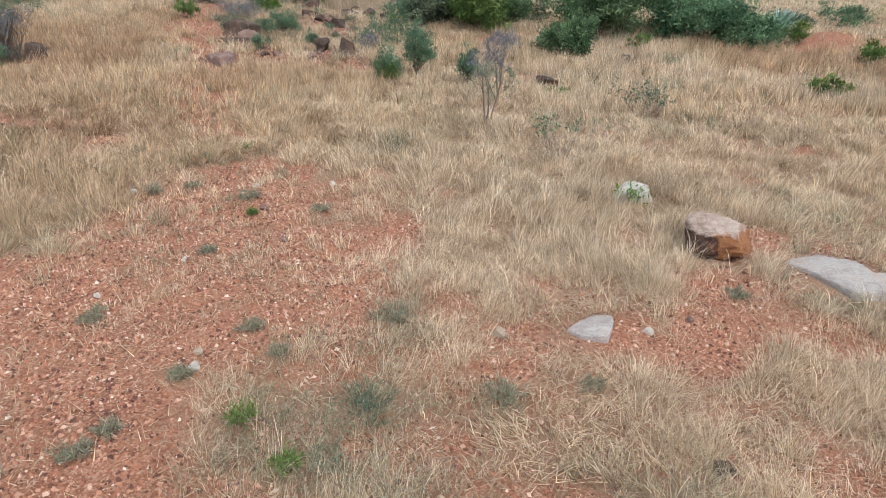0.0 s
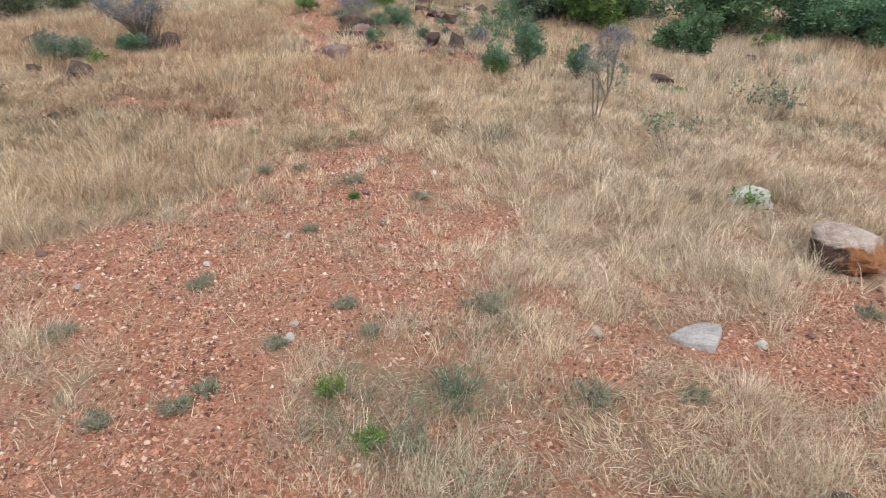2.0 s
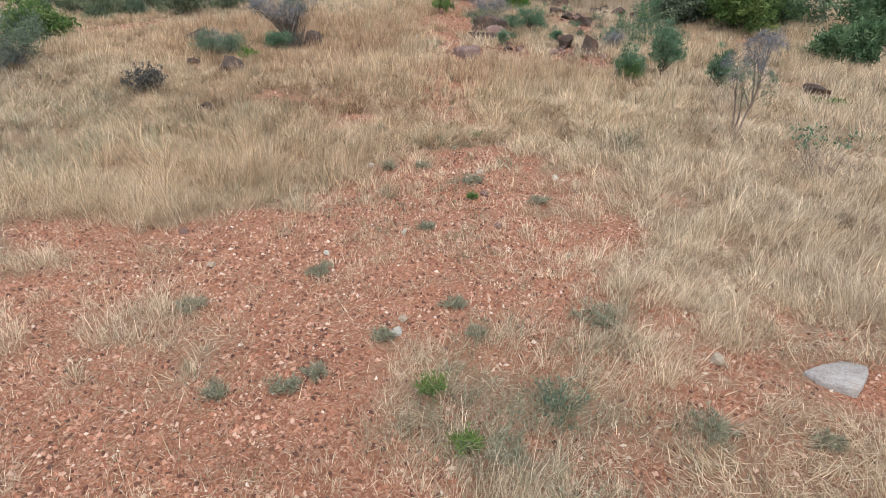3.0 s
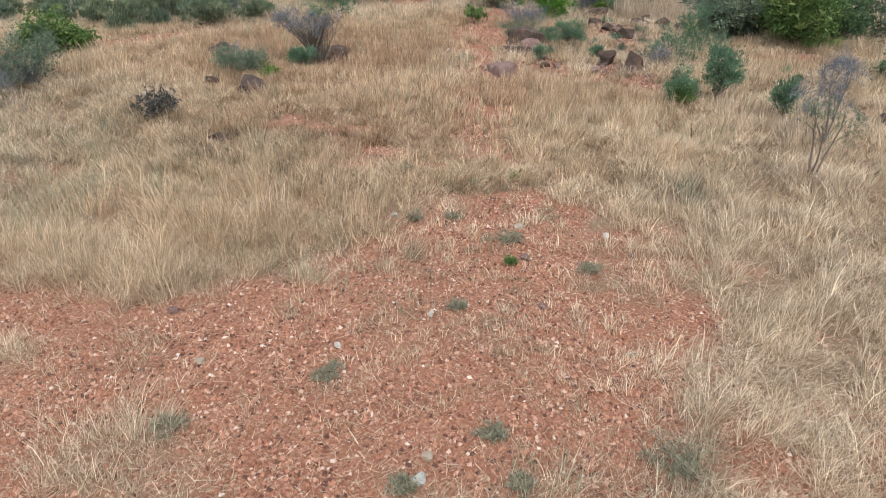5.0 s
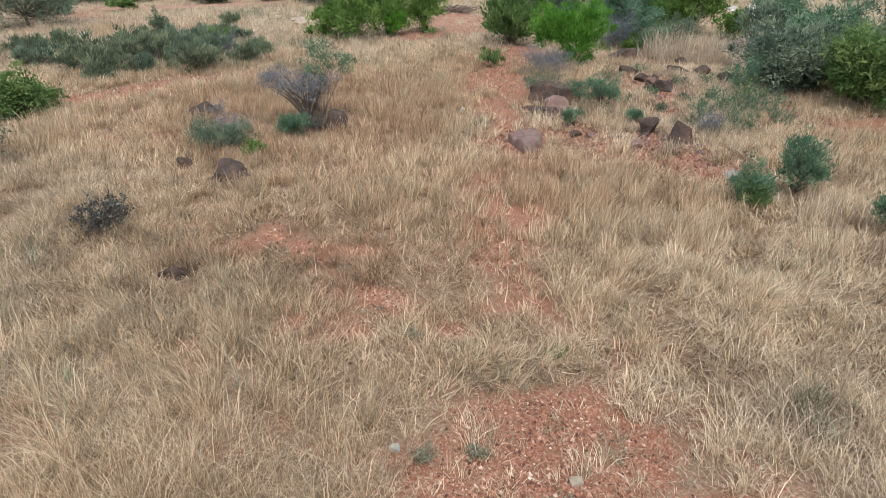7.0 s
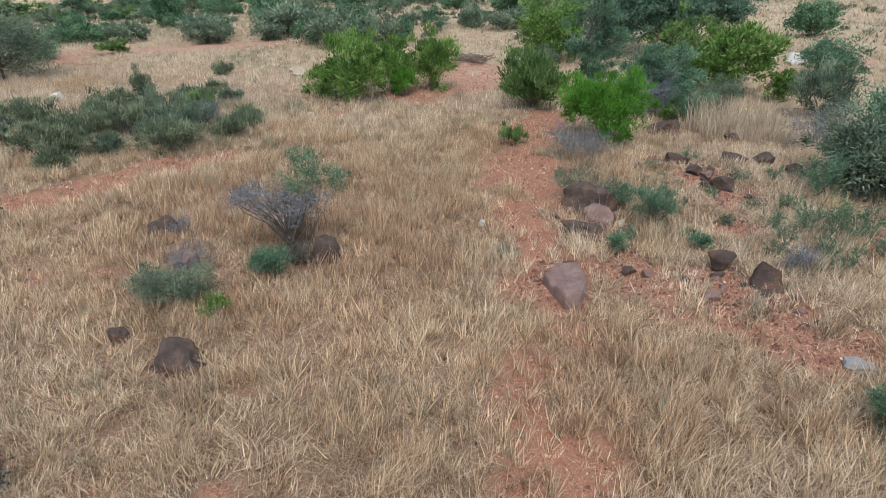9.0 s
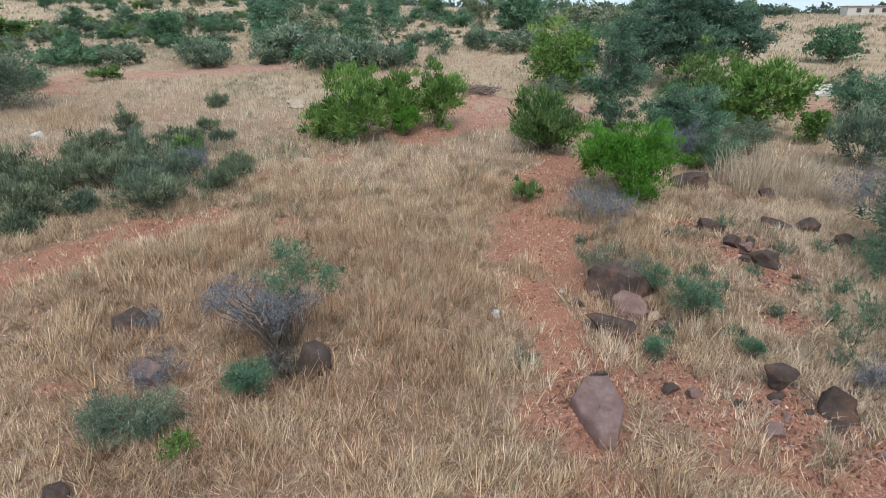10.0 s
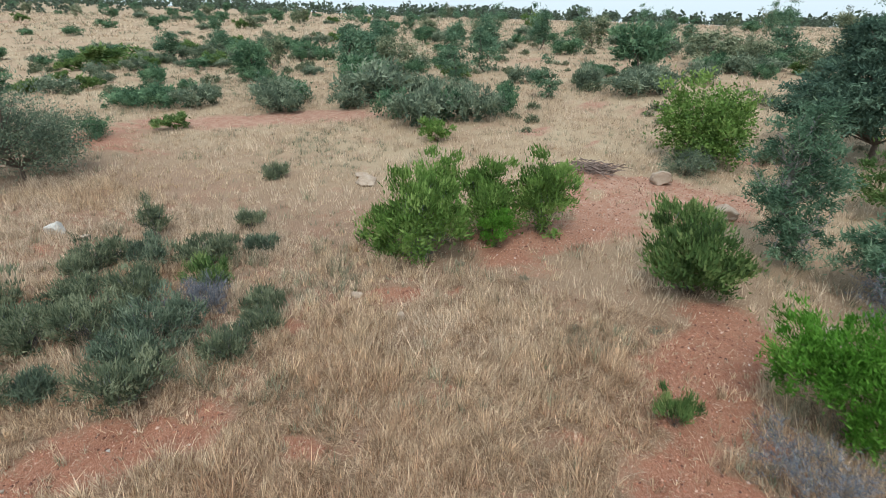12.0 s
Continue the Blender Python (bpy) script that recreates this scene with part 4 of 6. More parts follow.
# agave: each leaf of the rosette by itself
ag = holder("agave", 16.3, 31.9, "large blue-green agave rosette", "agave")
rng = np.random.RandomState(8)
for k in range(30):
    ring, ang = k / 30, k * 2.4
    tilt = 0.25 + 1.1 * ring
    le, wd = 1.5 - 0.42 * ring, 0.18
    pts = []
    for t, wk in ((0, 0.7), (0.35, 1.0), (0.7, 0.75), (1.0, 0.02)):
        out, upw = le * t * math.cos(tilt) + 0.05, le * t * math.sin(tilt) - 0.18 * t * t * (1 - ring)
        for sdw, thick in ((-1, 0.03), (0, -0.025), (1, 0.03)):
            u, s = out, sdw * wd * wk / 2
            pts.append((math.cos(ang) * u - math.sin(ang) * s, math.sin(ang) * u + math.cos(ang) * s, upw + thick * wk + 0.08))
    quads = [(3 * r + c, 3 * r + c + 1, 3 * r + c + 4, 3 * r + c + 3) for r in range(3) for c in range(2)]
    part("leaf", mesh_of("leaf", np.array(pts), quads, mat=M_AGAVE, smooth=True), ag)

# weeds and tufts on and round the gravel field
for k, (x, y, w, h, mt, words) in enumerate([
        (-1.72, 4.3, 0.34, 0.36, M_BRIGHT, "small bright green weed in dry grass"), (-1.22, 3.85, 0.36, 0.34, M_BRIGHT, "small bright green weed in dry grass"), (-0.64, 4.52, 0.72, 0.50, M_SAGE, "grey-blue withered dwarf shrub"),
        (-4.7, 9.75, 0.4, 0.38, M_WEED, "dark grey-green tuft on gravel"), (-4.2, 10.05, 0.34, 0.2, M_WEED, "dark grey-green tuft on gravel"), (-3.9, 12.15, 0.36, 0.3, M_OLIVE, "small green tuft in dry grass"),
        (-5.85, 11.7, 0.42, 0.26, M_WEED, "small dark green tuft in dry grass"), (-1.9, 9.2, 0.4, 0.2, M_WEED, "dark grey-green tuft on gravel"), (-3.1, 9.6, 0.6, 0.24, M_WEED, "low dark tuft on gravel"),
        (-2.45, 4.9, 0.3, 0.14, M_WEED, "grey withered tuft on gravel"), (-3.75, 5.85, 0.4, 0.16, M_WEED, "low dark green weed on gravel"), (-2.0, 5.7, 0.35, 0.14, M_WEED, "low grey-green weed on gravel"),
        (-1.6, 5.3, 0.3, 0.14, M_WEED, "low grey-green weed on gravel"), (-2.75, 4.15, 0.3, 0.14, M_WEED, "grey withered tuft on gravel"), (-3.1, 7.6, 0.3, 0.16, M_WEED, "low grey-green weed on gravel"),
        (-0.55, 6.0, 0.7, 0.35, M_WEED, "grey-green tuft at the edge of the gravel"), (-2.9, 9.0, 0.25, 0.16, M_OLIVE, "small green weed on gravel"), (-4.6, 4.7, 0.4, 0.18, M_WEED, "low grey-green weed on gravel"),
        (-3.4, 3.6, 0.3, 0.16, M_WEED, "low grey-green weed on gravel"), (-2.9, 3.9, 0.35, 0.16, M_WEED, "low dark green weed on gravel"), (0.55, 4.75, 0.5, 0.28, M_WEED, "dull grey-green weed in dry grass"),
        (1.4, 4.9, 0.3, 0.2, M_WEED, "grey withered tuft on earth"), (-0.9, 3.9, 0.5, 0.3, M_WEED, "grey withered dwarf shrub"), (3.55, 6.7, 0.35, 0.14, M_WEED, "grey withered tuft on earth"),
        (-7.6, 22.9, 0.35, 0.2, M_BLACK, "dark withered tuft on the track"), (-9.4, 23.1, 0.8, 0.35, M_WEED, "low grey-green tuft beside the track"), 
        (-15.6, 34.3, 0.6, 0.25, M_WEED, "low dark tuft in dry grass"), (-13.7, 35.3, 0.7, 0.25, M_WEED, "low dark tuft in dry grass"), (-18.2, 36.2, 0.5, 0.3, M_WEED, "low dark tuft in dry grass"),
        (-22.9, 33.2, 0.6, 0.3, M_WEED, "low grey-green tuft on bare earth"), (-20.5, 36.0, 0.5, 0.35, M_WEED, "low dark tuft in dry grass"), (-9.2, 17.0, 0.5, 0.3, M_WEED, "small dark tuft in dry grass")]):
    plant("weed" if "weed" in words else "tuft", x, y, w * 0.85, h * 0.6, 260 + k, words, "weed", leaf=mt, bark=M_GREYBARK if mt is M_DEAD else M_BARK, count=int(260 + 900 * w), length=0.055, width=0.008, stems=16, forks=1, depth=1, thick=0.004, lift=0.4, start=0.1)

# ---- the slope beyond ----
plant("dark_shrub", -12.6, 12.4, 1.05, 0.85, 301, "nearly black withered shrub in dry grass", leaf=M_BLACK, count=2300, length=0.07, width=0.03, stems=16, thick=0.01)
plant("weed", -13.3, 12.4, 0.5, 0.2, 302, "small fresh weed beside a dark shrub", "weed", leaf=M_BRIGHT, count=250)
thorn = plant("thorn_tree", -13.95, 20.6, 2.6, 2.1, 303, "grey-blue bare thorn tree with few green leaves", "tree", leaf=M_DEAD, count=3000, length=0.17, width=0.011, twigs=1.0, bark=M_BARK, stems=9, forks=3, depth=3, open_=0.9, thick=0.065, start=0.35, trunk="trunk", bare=0.35, form="clumps", lobes=[(-0.55, -0.2, 1.45, 0.80, 0.42), (0.45, 0.1, 1.35, 0.60, 0.40), (0.0, 0.0, 1.25, 0.6, 0.3)], per=60, clump=0.26, trunk_h=0.4, squash=0.6)
plant("shrub", -13.65, 20.8, 1.7, 2.7, 304, "feathery green branches growing through a bare thorn tree", leaf=M_TEAL, count=2600, length=0.09, width=0.02, stems=4, open_=0.8, bare=0.5, thick=0.014, clump=0.19, per=50, lobes=[(0.25, 0.1, 2.15, 0.50, 0.50), (0.95, 0.3, 1.95, 0.35, 0.28), (0.0, 0.0, 1.6, 0.4, 0.35), (-0.35, 0.1, 2.3, 0.25, 0.3)])
plant("dark_shrub", -13.35, 20.2, 1.2, 0.75, 325, "dark withered shrub at the foot of a thorn tree", leaf=M_BLACK, count=2200, length=0.08, width=0.014, stems=16, thick=0.01)
plant("shrub", -13.45, 19.35, 1.15, 0.75, 305, "dense dark green shrub below a thorn tree", count=3510, length=0.08, width=0.015, stems=16, leaf=M_TEAL)
plant("shrub", -14.5, 17.6, 1.9, 0.9, 306, "dark grey-green bushy shrub in dry grass", leaf=M_SAGE, count=6500, length=0.09, width=0.013, stems=22)
plant("shrub", -15.4, 18.8, 1.4, 0.8, 307, "grey twiggy dead shrub", leaf=M_DEAD, bark=M_GREYBARK, count=1800, length=0.10, width=0.007, stems=18)
plant("dead_shrub", -17.2, 20.25, 0.8, 0.62, 328, "small grey-blue dead shrub on a brown rock", leaf=M_DEAD, bark=M_GREYBARK, count=900, length=0.10, width=0.010, stems=14)
plant("tuft", -12.2, 31.7, 1.1, 0.85, 329, "bushy green tuft beside the track", "weed", leaf=M_OLIVE, count=1300, length=0.16, width=0.028, stems=16, lift=1.2, spread=0.5)
plant("weed", -13.4, 17.55, 0.7, 0.5, 308, "fresh light green weed", "weed", leaf=M_BRIGHT, count=600, length=0.08, width=0.03)
plant("shrub", -8.2, 27.4, 2.1, 1.0, 309, "grey-green shrub behind a rock ledge", count=4200, length=0.07, width=0.013, stems=16, leaf=M_SAGE)
plant("dead_shrub", -7.9, 27.05, 1.2, 1.1, 310, "grey twiggy shrub on a rock ledge", leaf=M_DEAD, bark=M_GREYBARK, count=1300, length=0.09, width=0.007)
plant("sapling", -6.1, 25.75, 1.4, 1.5, 311, "slender dark green sapling beside rocks", "sapling", leaf=M_TEAL, count=4050, length=0.09, width=0.014, stems=7, open_=0.6, lift=0.9, start=0.1, base=0.15, trunk="trunk", thick=0.022, clump=0.16, per=45)
plant("sapling", -6.7, 23.9, 0.65, 0.6, 312, "small dark green sapling on stony ground", "sapling", leaf=M_TEAL, count=1485, length=0.08, width=0.013, stems=7, lift=0.6, base=0.1, clump=0.11, per=40)
plant("sapling", -4.9, 24.7, 0.62, 0.55, 313, "small olive sapling on stony ground", "sapling", leaf=M_TEAL, count=1215, length=0.08, width=0.013, stems=7, lift=0.6, base=0.1, clump=0.11, per=40)
plant("sapling", -7.2, 26.9, 0.9, 0.8, 314, "dark green sapling behind rocks", "sapling", leaf=M_TEAL, count=2025, length=0.08, width=0.013, stems=7, base=0.1, clump=0.11, per=40)
plant("dead_shrub", -2.75, 24.6, 0.9, 0.85, 315, "grey-blue twiggy dead shrub beside rocks", leaf=M_DEAD, bark=M_GREYBARK, count=1700, length=0.1, width=0.008, stems=16)
plant("shrub", -1.9, 26.4, 1.9, 1.4, 316, "feathery grey-green shrub with yellow flowers", leaf=M_TEAL, count=2600, length=0.08, width=0.018, stems=7, flowers=40, form="twigs", twigs=0.8)
plant("shrub", -1.6, 35.6, 3.0, 2.2, 317, "grey twiggy shrub with whitish tips", leaf=M_DEAD, bark=M_GREYBARK, count=5670, length=0.12, width=0.010, stems=20)
plant("shrub", -0.3, 31.2, 4.2, 2.6, 318, "wide feathery dark grey-green shrub", leaf=M_SAGE, count=14000, length=0.19, width=0.055, stems=24, clump=0.42, spread=0.7, dead=1500)
plant("shrub", 1.6, 29.2, 3.8, 2.6, 319, "wide leafy dark green shrub", leaf=M_OLIVE, count=10000, length=0.19, width=0.055, stems=20, clump=0.42, spread=0.7)
plant("shrub", -1.6, 19.2, 1.1, 1.05, 320, "bushy dark green shrub in dry grass", leaf=M_TEAL, count=3510, length=0.09, width=0.015, stems=14)
plant("shrub", 2.9, 32.6, 4.4, 3.1, 323, "wide grey-green shrub on the slope", leaf=M_SAGE, count=9000, length=0.19, width=0.055, stems=22, clump=0.42, spread=0.7)
plant("shrub", 0.7, 35.2, 3.6, 2.8, 324, "feathery blue-green shrub on the slope", leaf=M_TEAL, count=8000, length=0.19, width=0.055, stems=20, clump=0.42, spread=0.7)
plant("shrub", -6.5, 38.4, 2.1, 1.9, 326, "dark blue-green shrub behind a rocky shelf", leaf=M_TEAL, count=5200, length=0.11, width=0.026, stems=18)
plant("cactus_shrub", -1.3, 41.0, 3.0, 2.3, 321, "pale grey-green succulent shrub with thick upright stems", leaf=M_SAGE, count=2600, length=0.28, width=0.05, stems=22, lift=1.0)
plant("shrub", -5.5, 41.3, 2.4, 1.7, 322, "grey-green shrub among tall dry grass", leaf=M_SAGE, count=3600, length=0.10, width=0.03, stems=18)

# fresh green bushes and the trees behind
plant("green_bush", -22.1, 35.8, 3.8, 3.4, 330, "upright fresh green bush with grey lower twigs", "bush", leaf=M_BRIGHT, count=8500, length=0.20, width=0.066, stems=34, lift=0.8, bare=0.2, dead=1600, clump=0.34, per=70, spread=0.6)
plant("green_bush", -21.3, 39.0, 2.7, 3.3, 331, "upright bright green bush with pale tips", "bush", leaf=M_BRIGHT, count=5600, length=0.20, width=0.066, stems=26, lift=0.8, dead=300, clump=0.34, per=70, spread=0.6)
plant("green_bush", -19.5, 40.1, 2.4, 3.0, 350, "upright bright green bush with pale tips", "bush", leaf=M_BRIGHT, count=5000, length=0.20, width=0.066, stems=26, lift=0.8, dead=400, clump=0.34, per=70, spread=0.6)
plant("green_bush", -20.3, 38.0, 1.6, 1.6, 351, "small vivid green bush before larger ones", "bush", leaf=M_VIVID, count=2420, length=0.12, width=0.043, stems=18, lift=0.8)
plant("green_bush", -22.9, 38.0, 2.3, 3.4, 332, "upright fresh green bush with pale tips", "bush", leaf=M_BRIGHT, count=4800, length=0.20, width=0.066, stems=22, lift=0.8, clump=0.34, per=70, spread=0.6)
plant("green_bush", -13.5, 38.1, 4.1, 2.8, 333, "dense deep green bush beside the track", "bush", leaf=M_OLIVE, count=8000, length=0.20, width=0.070, stems=34, lift=1.0, dead=300, clump=0.34, per=80, spread=0.6)
plant("green_bush", -9.05, 33.2, 3.2, 2.9, 334, "rounded vivid green bush of narrow upright leaves", "bush", leaf=M_VIVID, count=14300, length=0.14, width=0.041, stems=40, lift=0.9, lobes=[(-0.35, 0.2, 1.75, 1.35, 0.95), (0.75, 0.1, 1.9, 0.95, 0.8), (0.55, -0.5, 0.95, 0.85, 1.0), (-0.9, 0.0, 1.5, 0.8, 0.6)], clump=0.26)
plant("dead_shrub", -9.35, 31.1, 2.8, 1.6, 335, "low grey-blue twiggy dead shrub", leaf=M_DEAD, bark=M_GREYBARK, count=3600, length=0.12, width=0.012, stems=24)
plant("green_bush", -5.2, 45.3, 5.0, 3.7, 336, "wide fresh green bush below an acacia", "bush", leaf=M_BRIGHT, count=8800, length=0.22, width=0.085, stems=30, lift=0.7, dead=500, clump=0.42, per=80)
plant("green_bush", -7.6, 48.2, 5.0, 3.8, 337, "wide fresh green bush below an acacia", "bush", leaf=M_OLIVE, count=7150, length=0.22, width=0.085, stems=26, lift=0.7, clump=0.42, per=80)
plant("green_bush", -2.8, 44.4, 1.8, 1.7, 338, "leafy green bush in dry grass", "bush", leaf=M_BRIGHT, count=3520, length=0.14, width=0.065)
plant("green_bush", -7.2, 38.3, 1.2, 1.0, 339, "small leafy green bush", "bush", leaf=M_BRIGHT, count=1980, length=0.12, width=0.058)
plant("grey_tree", -8.0, 40.6, 4.0, 3.3, 340, "dense grey-green tree with bare grey lower twigs", "tree", leaf=M_TEAL, count=12000, length=0.20, width=0.050, stems=18, depth=3, forks=2, thick=0.03, trunk="trunk", dead=4500, clump=0.36, per=110, squash=0.6)
plant("dead_shrub", -7.9, 38.9, 3.2, 2.5, 341, "dark grey leafless shrub", leaf=M_DEAD, bark=M_BARK, count=9000, length=0.12, width=0.013, stems=26)
plant("pale_trunk_tree", -11.4, 42.0, 4.4, 5.4, 342, "slender grey-green tree with a pale bare trunk", "tree", leaf=M_TEAL, bark=M_GREYBARK, count=11000, length=0.20, width=0.050, stems=4, depth=3, forks=3, open_=0.7, thick=0.075, trunk="trunk", bare=0.05, start=0.15, lobes=[(-0.1, 0.0, 3.9, 0.95, 1.3), (0.35, 0.3, 2.9, 1.0, 1.2), (-0.5, -0.4, 2.2, 0.9, 1.3), (0.2, -0.3, 1.2, 1.0, 1.0), (0.1, 0.1, 4.9, 0.55, 0.6)], dead=1500, trunk_h=4.0, clump=0.34, per=110)
plant("green_tree", -16.7, 52.6, 5.2, 4.4, 343, "rounded fresh green broad-leaved tree", "tree", leaf=M_BRIGHT, count=9000, length=0.20, width=0.11, stems=11, depth=2, forks=3, open_=0.75, thick=0.05, lift=0.5)
plant("shrub", -16.9, 50.2, 3.2, 1.4, 344, "low grey-green shrub before a green tree", leaf=M_SAGE, count=4200, length=0.12, width=0.03, stems=20)
plant("acacia_tree", -9.7, 57.2, 10.8, 7.2, 345, "large spreading dark green acacia tree", "tree", leaf=M_ACACIA, count=42000, length=0.24, width=0.085, stems=7, depth=3, forks=3, open_=1.0, thick=0.16, trunk="trunk", bare=0.10, start=0.2, lift=0.1, steps=5, trunk_h=3.2, per=110, clump=0.60, squash=0.45, lobes=[(0, 0, 4.0, 3.8, 2.3), (-2.4, 0.3, 3.2, 2.1, 1.4), (2.6, -0.2, 3.4, 2.2, 1.5), (1.2, -2.0, 2.9, 2.4, 1.4), (-1.3, -1.7, 2.5, 2.2, 1.3), (0.5, 1.3, 5.6, 2.2, 1.3), (-0.7, 0.2, 5.9, 1.8, 1.1), (3.5, 0.5, 2.7, 1.4, 0.9), (-3.4, -0.4, 2.2, 1.4, 1.0)])
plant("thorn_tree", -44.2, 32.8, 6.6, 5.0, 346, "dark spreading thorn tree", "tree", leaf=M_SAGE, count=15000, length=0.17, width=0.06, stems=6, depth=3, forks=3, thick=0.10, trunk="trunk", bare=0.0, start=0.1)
plant("shrub", -50.3, 39.2, 3.6, 1.5, 347, "dark green shrub near a thorn tree", leaf=M_DARK, count=3000, length=0.14, width=0.05)
plant("green_bush", -0.1, 71.8, 4.2, 2.8, 348, "rounded dark green bush on open ground", "bush", leaf=M_DARK, count=4620, length=0.2, width=0.131)
plant("shrub", -0.4, 50.2, 3.4, 2.6, 352, "rounded blue-green shrub on open ground", leaf=M_TEAL, count=5000, length=0.18, width=0.06, stems=20)
plant("green_bush", -30.9, 49.6, 1.9, 1.5, 349, "small vivid green bush on bare ground", "bush", leaf=M_BRIGHT, count=1980, length=0.16, width=0.072, lift=0.9)

for k, (x, y, w, h, mt) in enumerate([(-6.9, 30.3, 0.7, 0.4, M_SAGE), (-5.9, 31.3, 0.8, 0.45, M_TEAL), (-4.2, 30.3, 0.6, 0.4, M_SAGE), (-5.0, 28.9, 0.6, 0.35, M_TEAL), (-3.3, 30.7, 0.7, 0.5, M_TEAL),
                                      (-3.3, 27.2, 0.9, 0.55, M_TEAL), (-3.8, 28.3, 0.7, 0.4, M_SAGE), (-2.9, 28.6, 0.9, 0.6, M_TEAL), (-4.4, 26.9, 0.6, 0.4, M_SAGE), (-2.4, 27.6, 1.0, 0.7, M_TEAL),
                                      (-3.0, 26.2, 0.7, 0.5, M_SAGE), (-5.6, 27.6, 0.6, 0.35, M_SAGE), (-5.2, 25.4, 0.6, 0.35, M_TEAL), (-2.2, 25.5, 0.7, 0.5, M_SAGE), (-6.6, 24.9, 0.5, 0.4, M_TEAL),
                                      (-9.6, 29.2, 0.5, 0.3, M_SAGE), (-9.0, 22.6, 0.7, 0.35, M_SAGE), (-1.9, 24.9, 1.2, 0.9, M_TEAL), (-2.6, 26.9, 1.2, 1.0, M_TEAL), (-1.2, 27.6, 1.4, 1.1, M_SAGE), (-3.2, 25.2, 0.8, 0.5, M_SAGE), (-0.9, 25.9, 1.1, 0.8, M_TEAL), (-7.0, 29.0, 0.5, 0.3, M_SCRUB), (-6.2, 28.4, 0.6, 0.3, M_SCRUB)]):
    plant("weed", x, y, w, h, 430 + k, "feathery grey-green weed among broken rocks", "weed", "weeds of the stony shelf", leaf=mt, count=int(700 * w + 150), length=0.09, width=0.014, stems=12, forks=1, depth=1, thick=0.005, lift=0.6, start=0.1)

# low scrub west of the track
for k, (x, y, w, h, mt) in enumerate([(-23.0, 25.6, 2.4, 0.95, M_SCRUB), (-26.3, 26.6, 2.9, 1.0, M_SCRUB), (-24.7, 27.6, 2.6, 1.0, M_SAGE), (-25.2, 29.3, 2.2, 0.9, M_DEAD), (-27.9, 31.5, 2.4, 0.8, M_SCRUB),
                                      (-30.8, 29.1, 2.6, 0.8, M_SCRUB), (-22.5, 28.0, 1.5, 0.6, M_SCRUB), (-24.9, 24.4, 1.2, 0.5, M_SAGE), (-29.3, 34.4, 1.1, 0.6, M_SCRUB), (-27.4, 28.6, 2.0, 0.9, M_SCRUB),
                                      (-28.6, 27.2, 2.0, 0.8, M_SCRUB), (-24.0, 26.2, 2.0, 0.9, M_SAGE), (-31.7, 31.9, 1.1, 1.2, M_SCRUB), (-23.6, 30.2, 1.3, 0.5, M_SCRUB), (-22.7, 29.4, 1.0, 0.4, M_SCRUB),
                                      (-27.2, 33.2, 1.3, 0.5, M_SAGE), (-33.9, 39.8, 1.4, 0.5, M_SCRUB), (-28.7, 24.9, 1.8, 0.7, M_SCRUB), (-27.3, 23.5, 2.2, 0.8, M_SCRUB), (-29.9, 23.3, 2.2, 0.8, M_SAGE),
                                      (-30.6, 25.6, 2.3, 0.9, M_SCRUB), (-33.0, 25.2, 2.0, 0.8, M_SCRUB), (-34.2, 23.4, 2.2, 0.9, M_SCRUB), (-32.6, 22.0, 1.8, 0.7, M_SAGE), (-26.2, 30.3, 1.6, 0.8, M_OLIVE), (-25.7, 23.2, 1.9, 0.8, M_SCRUB), (-25.0, 22.3, 1.2, 0.5, M_SCRUB), (-27.4, 25.4, 2.2, 0.9, M_SCRUB), (-29.8, 30.4, 1.8, 0.8, M_SAGE)]):
    plant("low_shrub", x, y, w * 1.0, h * 1.4, 370 + k, "low sprawling grey-green shrub in dry grass" if mt is not M_DEAD else "low grey twiggy shrub in green scrub", group="low scrub west of the track",
          leaf=mt, count=int(1500 * w), length=0.17, width=0.012 if mt is M_DEAD else 0.036, stems=26, open_=1.15, lift=0.9, spread=0.7, per=40, clump=0.20, dead=int(160 * w))

plant("shrub", -1.9, 29.7, 2.3, 1.7, 395, "feathery blue-green shrub on the slope", leaf=M_TEAL, count=3200, length=0.11, width=0.02, stems=8, form="twigs", twigs=0.8)
plant("green_bush", -22.6, 17.4, 2.4, 1.6, 396, "leafy green bush at the edge of the grass", "bush", leaf=M_OLIVE, count=7150, length=0.10, width=0.058, stems=22)
plant("shrub", -18.6, 13.6, 2.3, 1.7, 399, "grey-green twiggy shrub at the edge of the grass", leaf=M_SAGE, count=4200, length=0.10, width=0.022, stems=18, dead=500)
plant("dead_shrub", -18.3, 12.4, 1.3, 0.95, 397, "grey twiggy dead shrub beside a green bush", leaf=M_DEAD, bark=M_GREYBARK, count=2200, length=0.10, width=0.009, stems=16)
plant("dead_shrub", 2.6, 25.0, 1.2, 1.0, 398, "pale bare thorny shrub on stony ground", leaf=M_DEAD, bark=M_GREYBARK, count=700, length=0.12, width=0.01, stems=12, twigs=0.7)


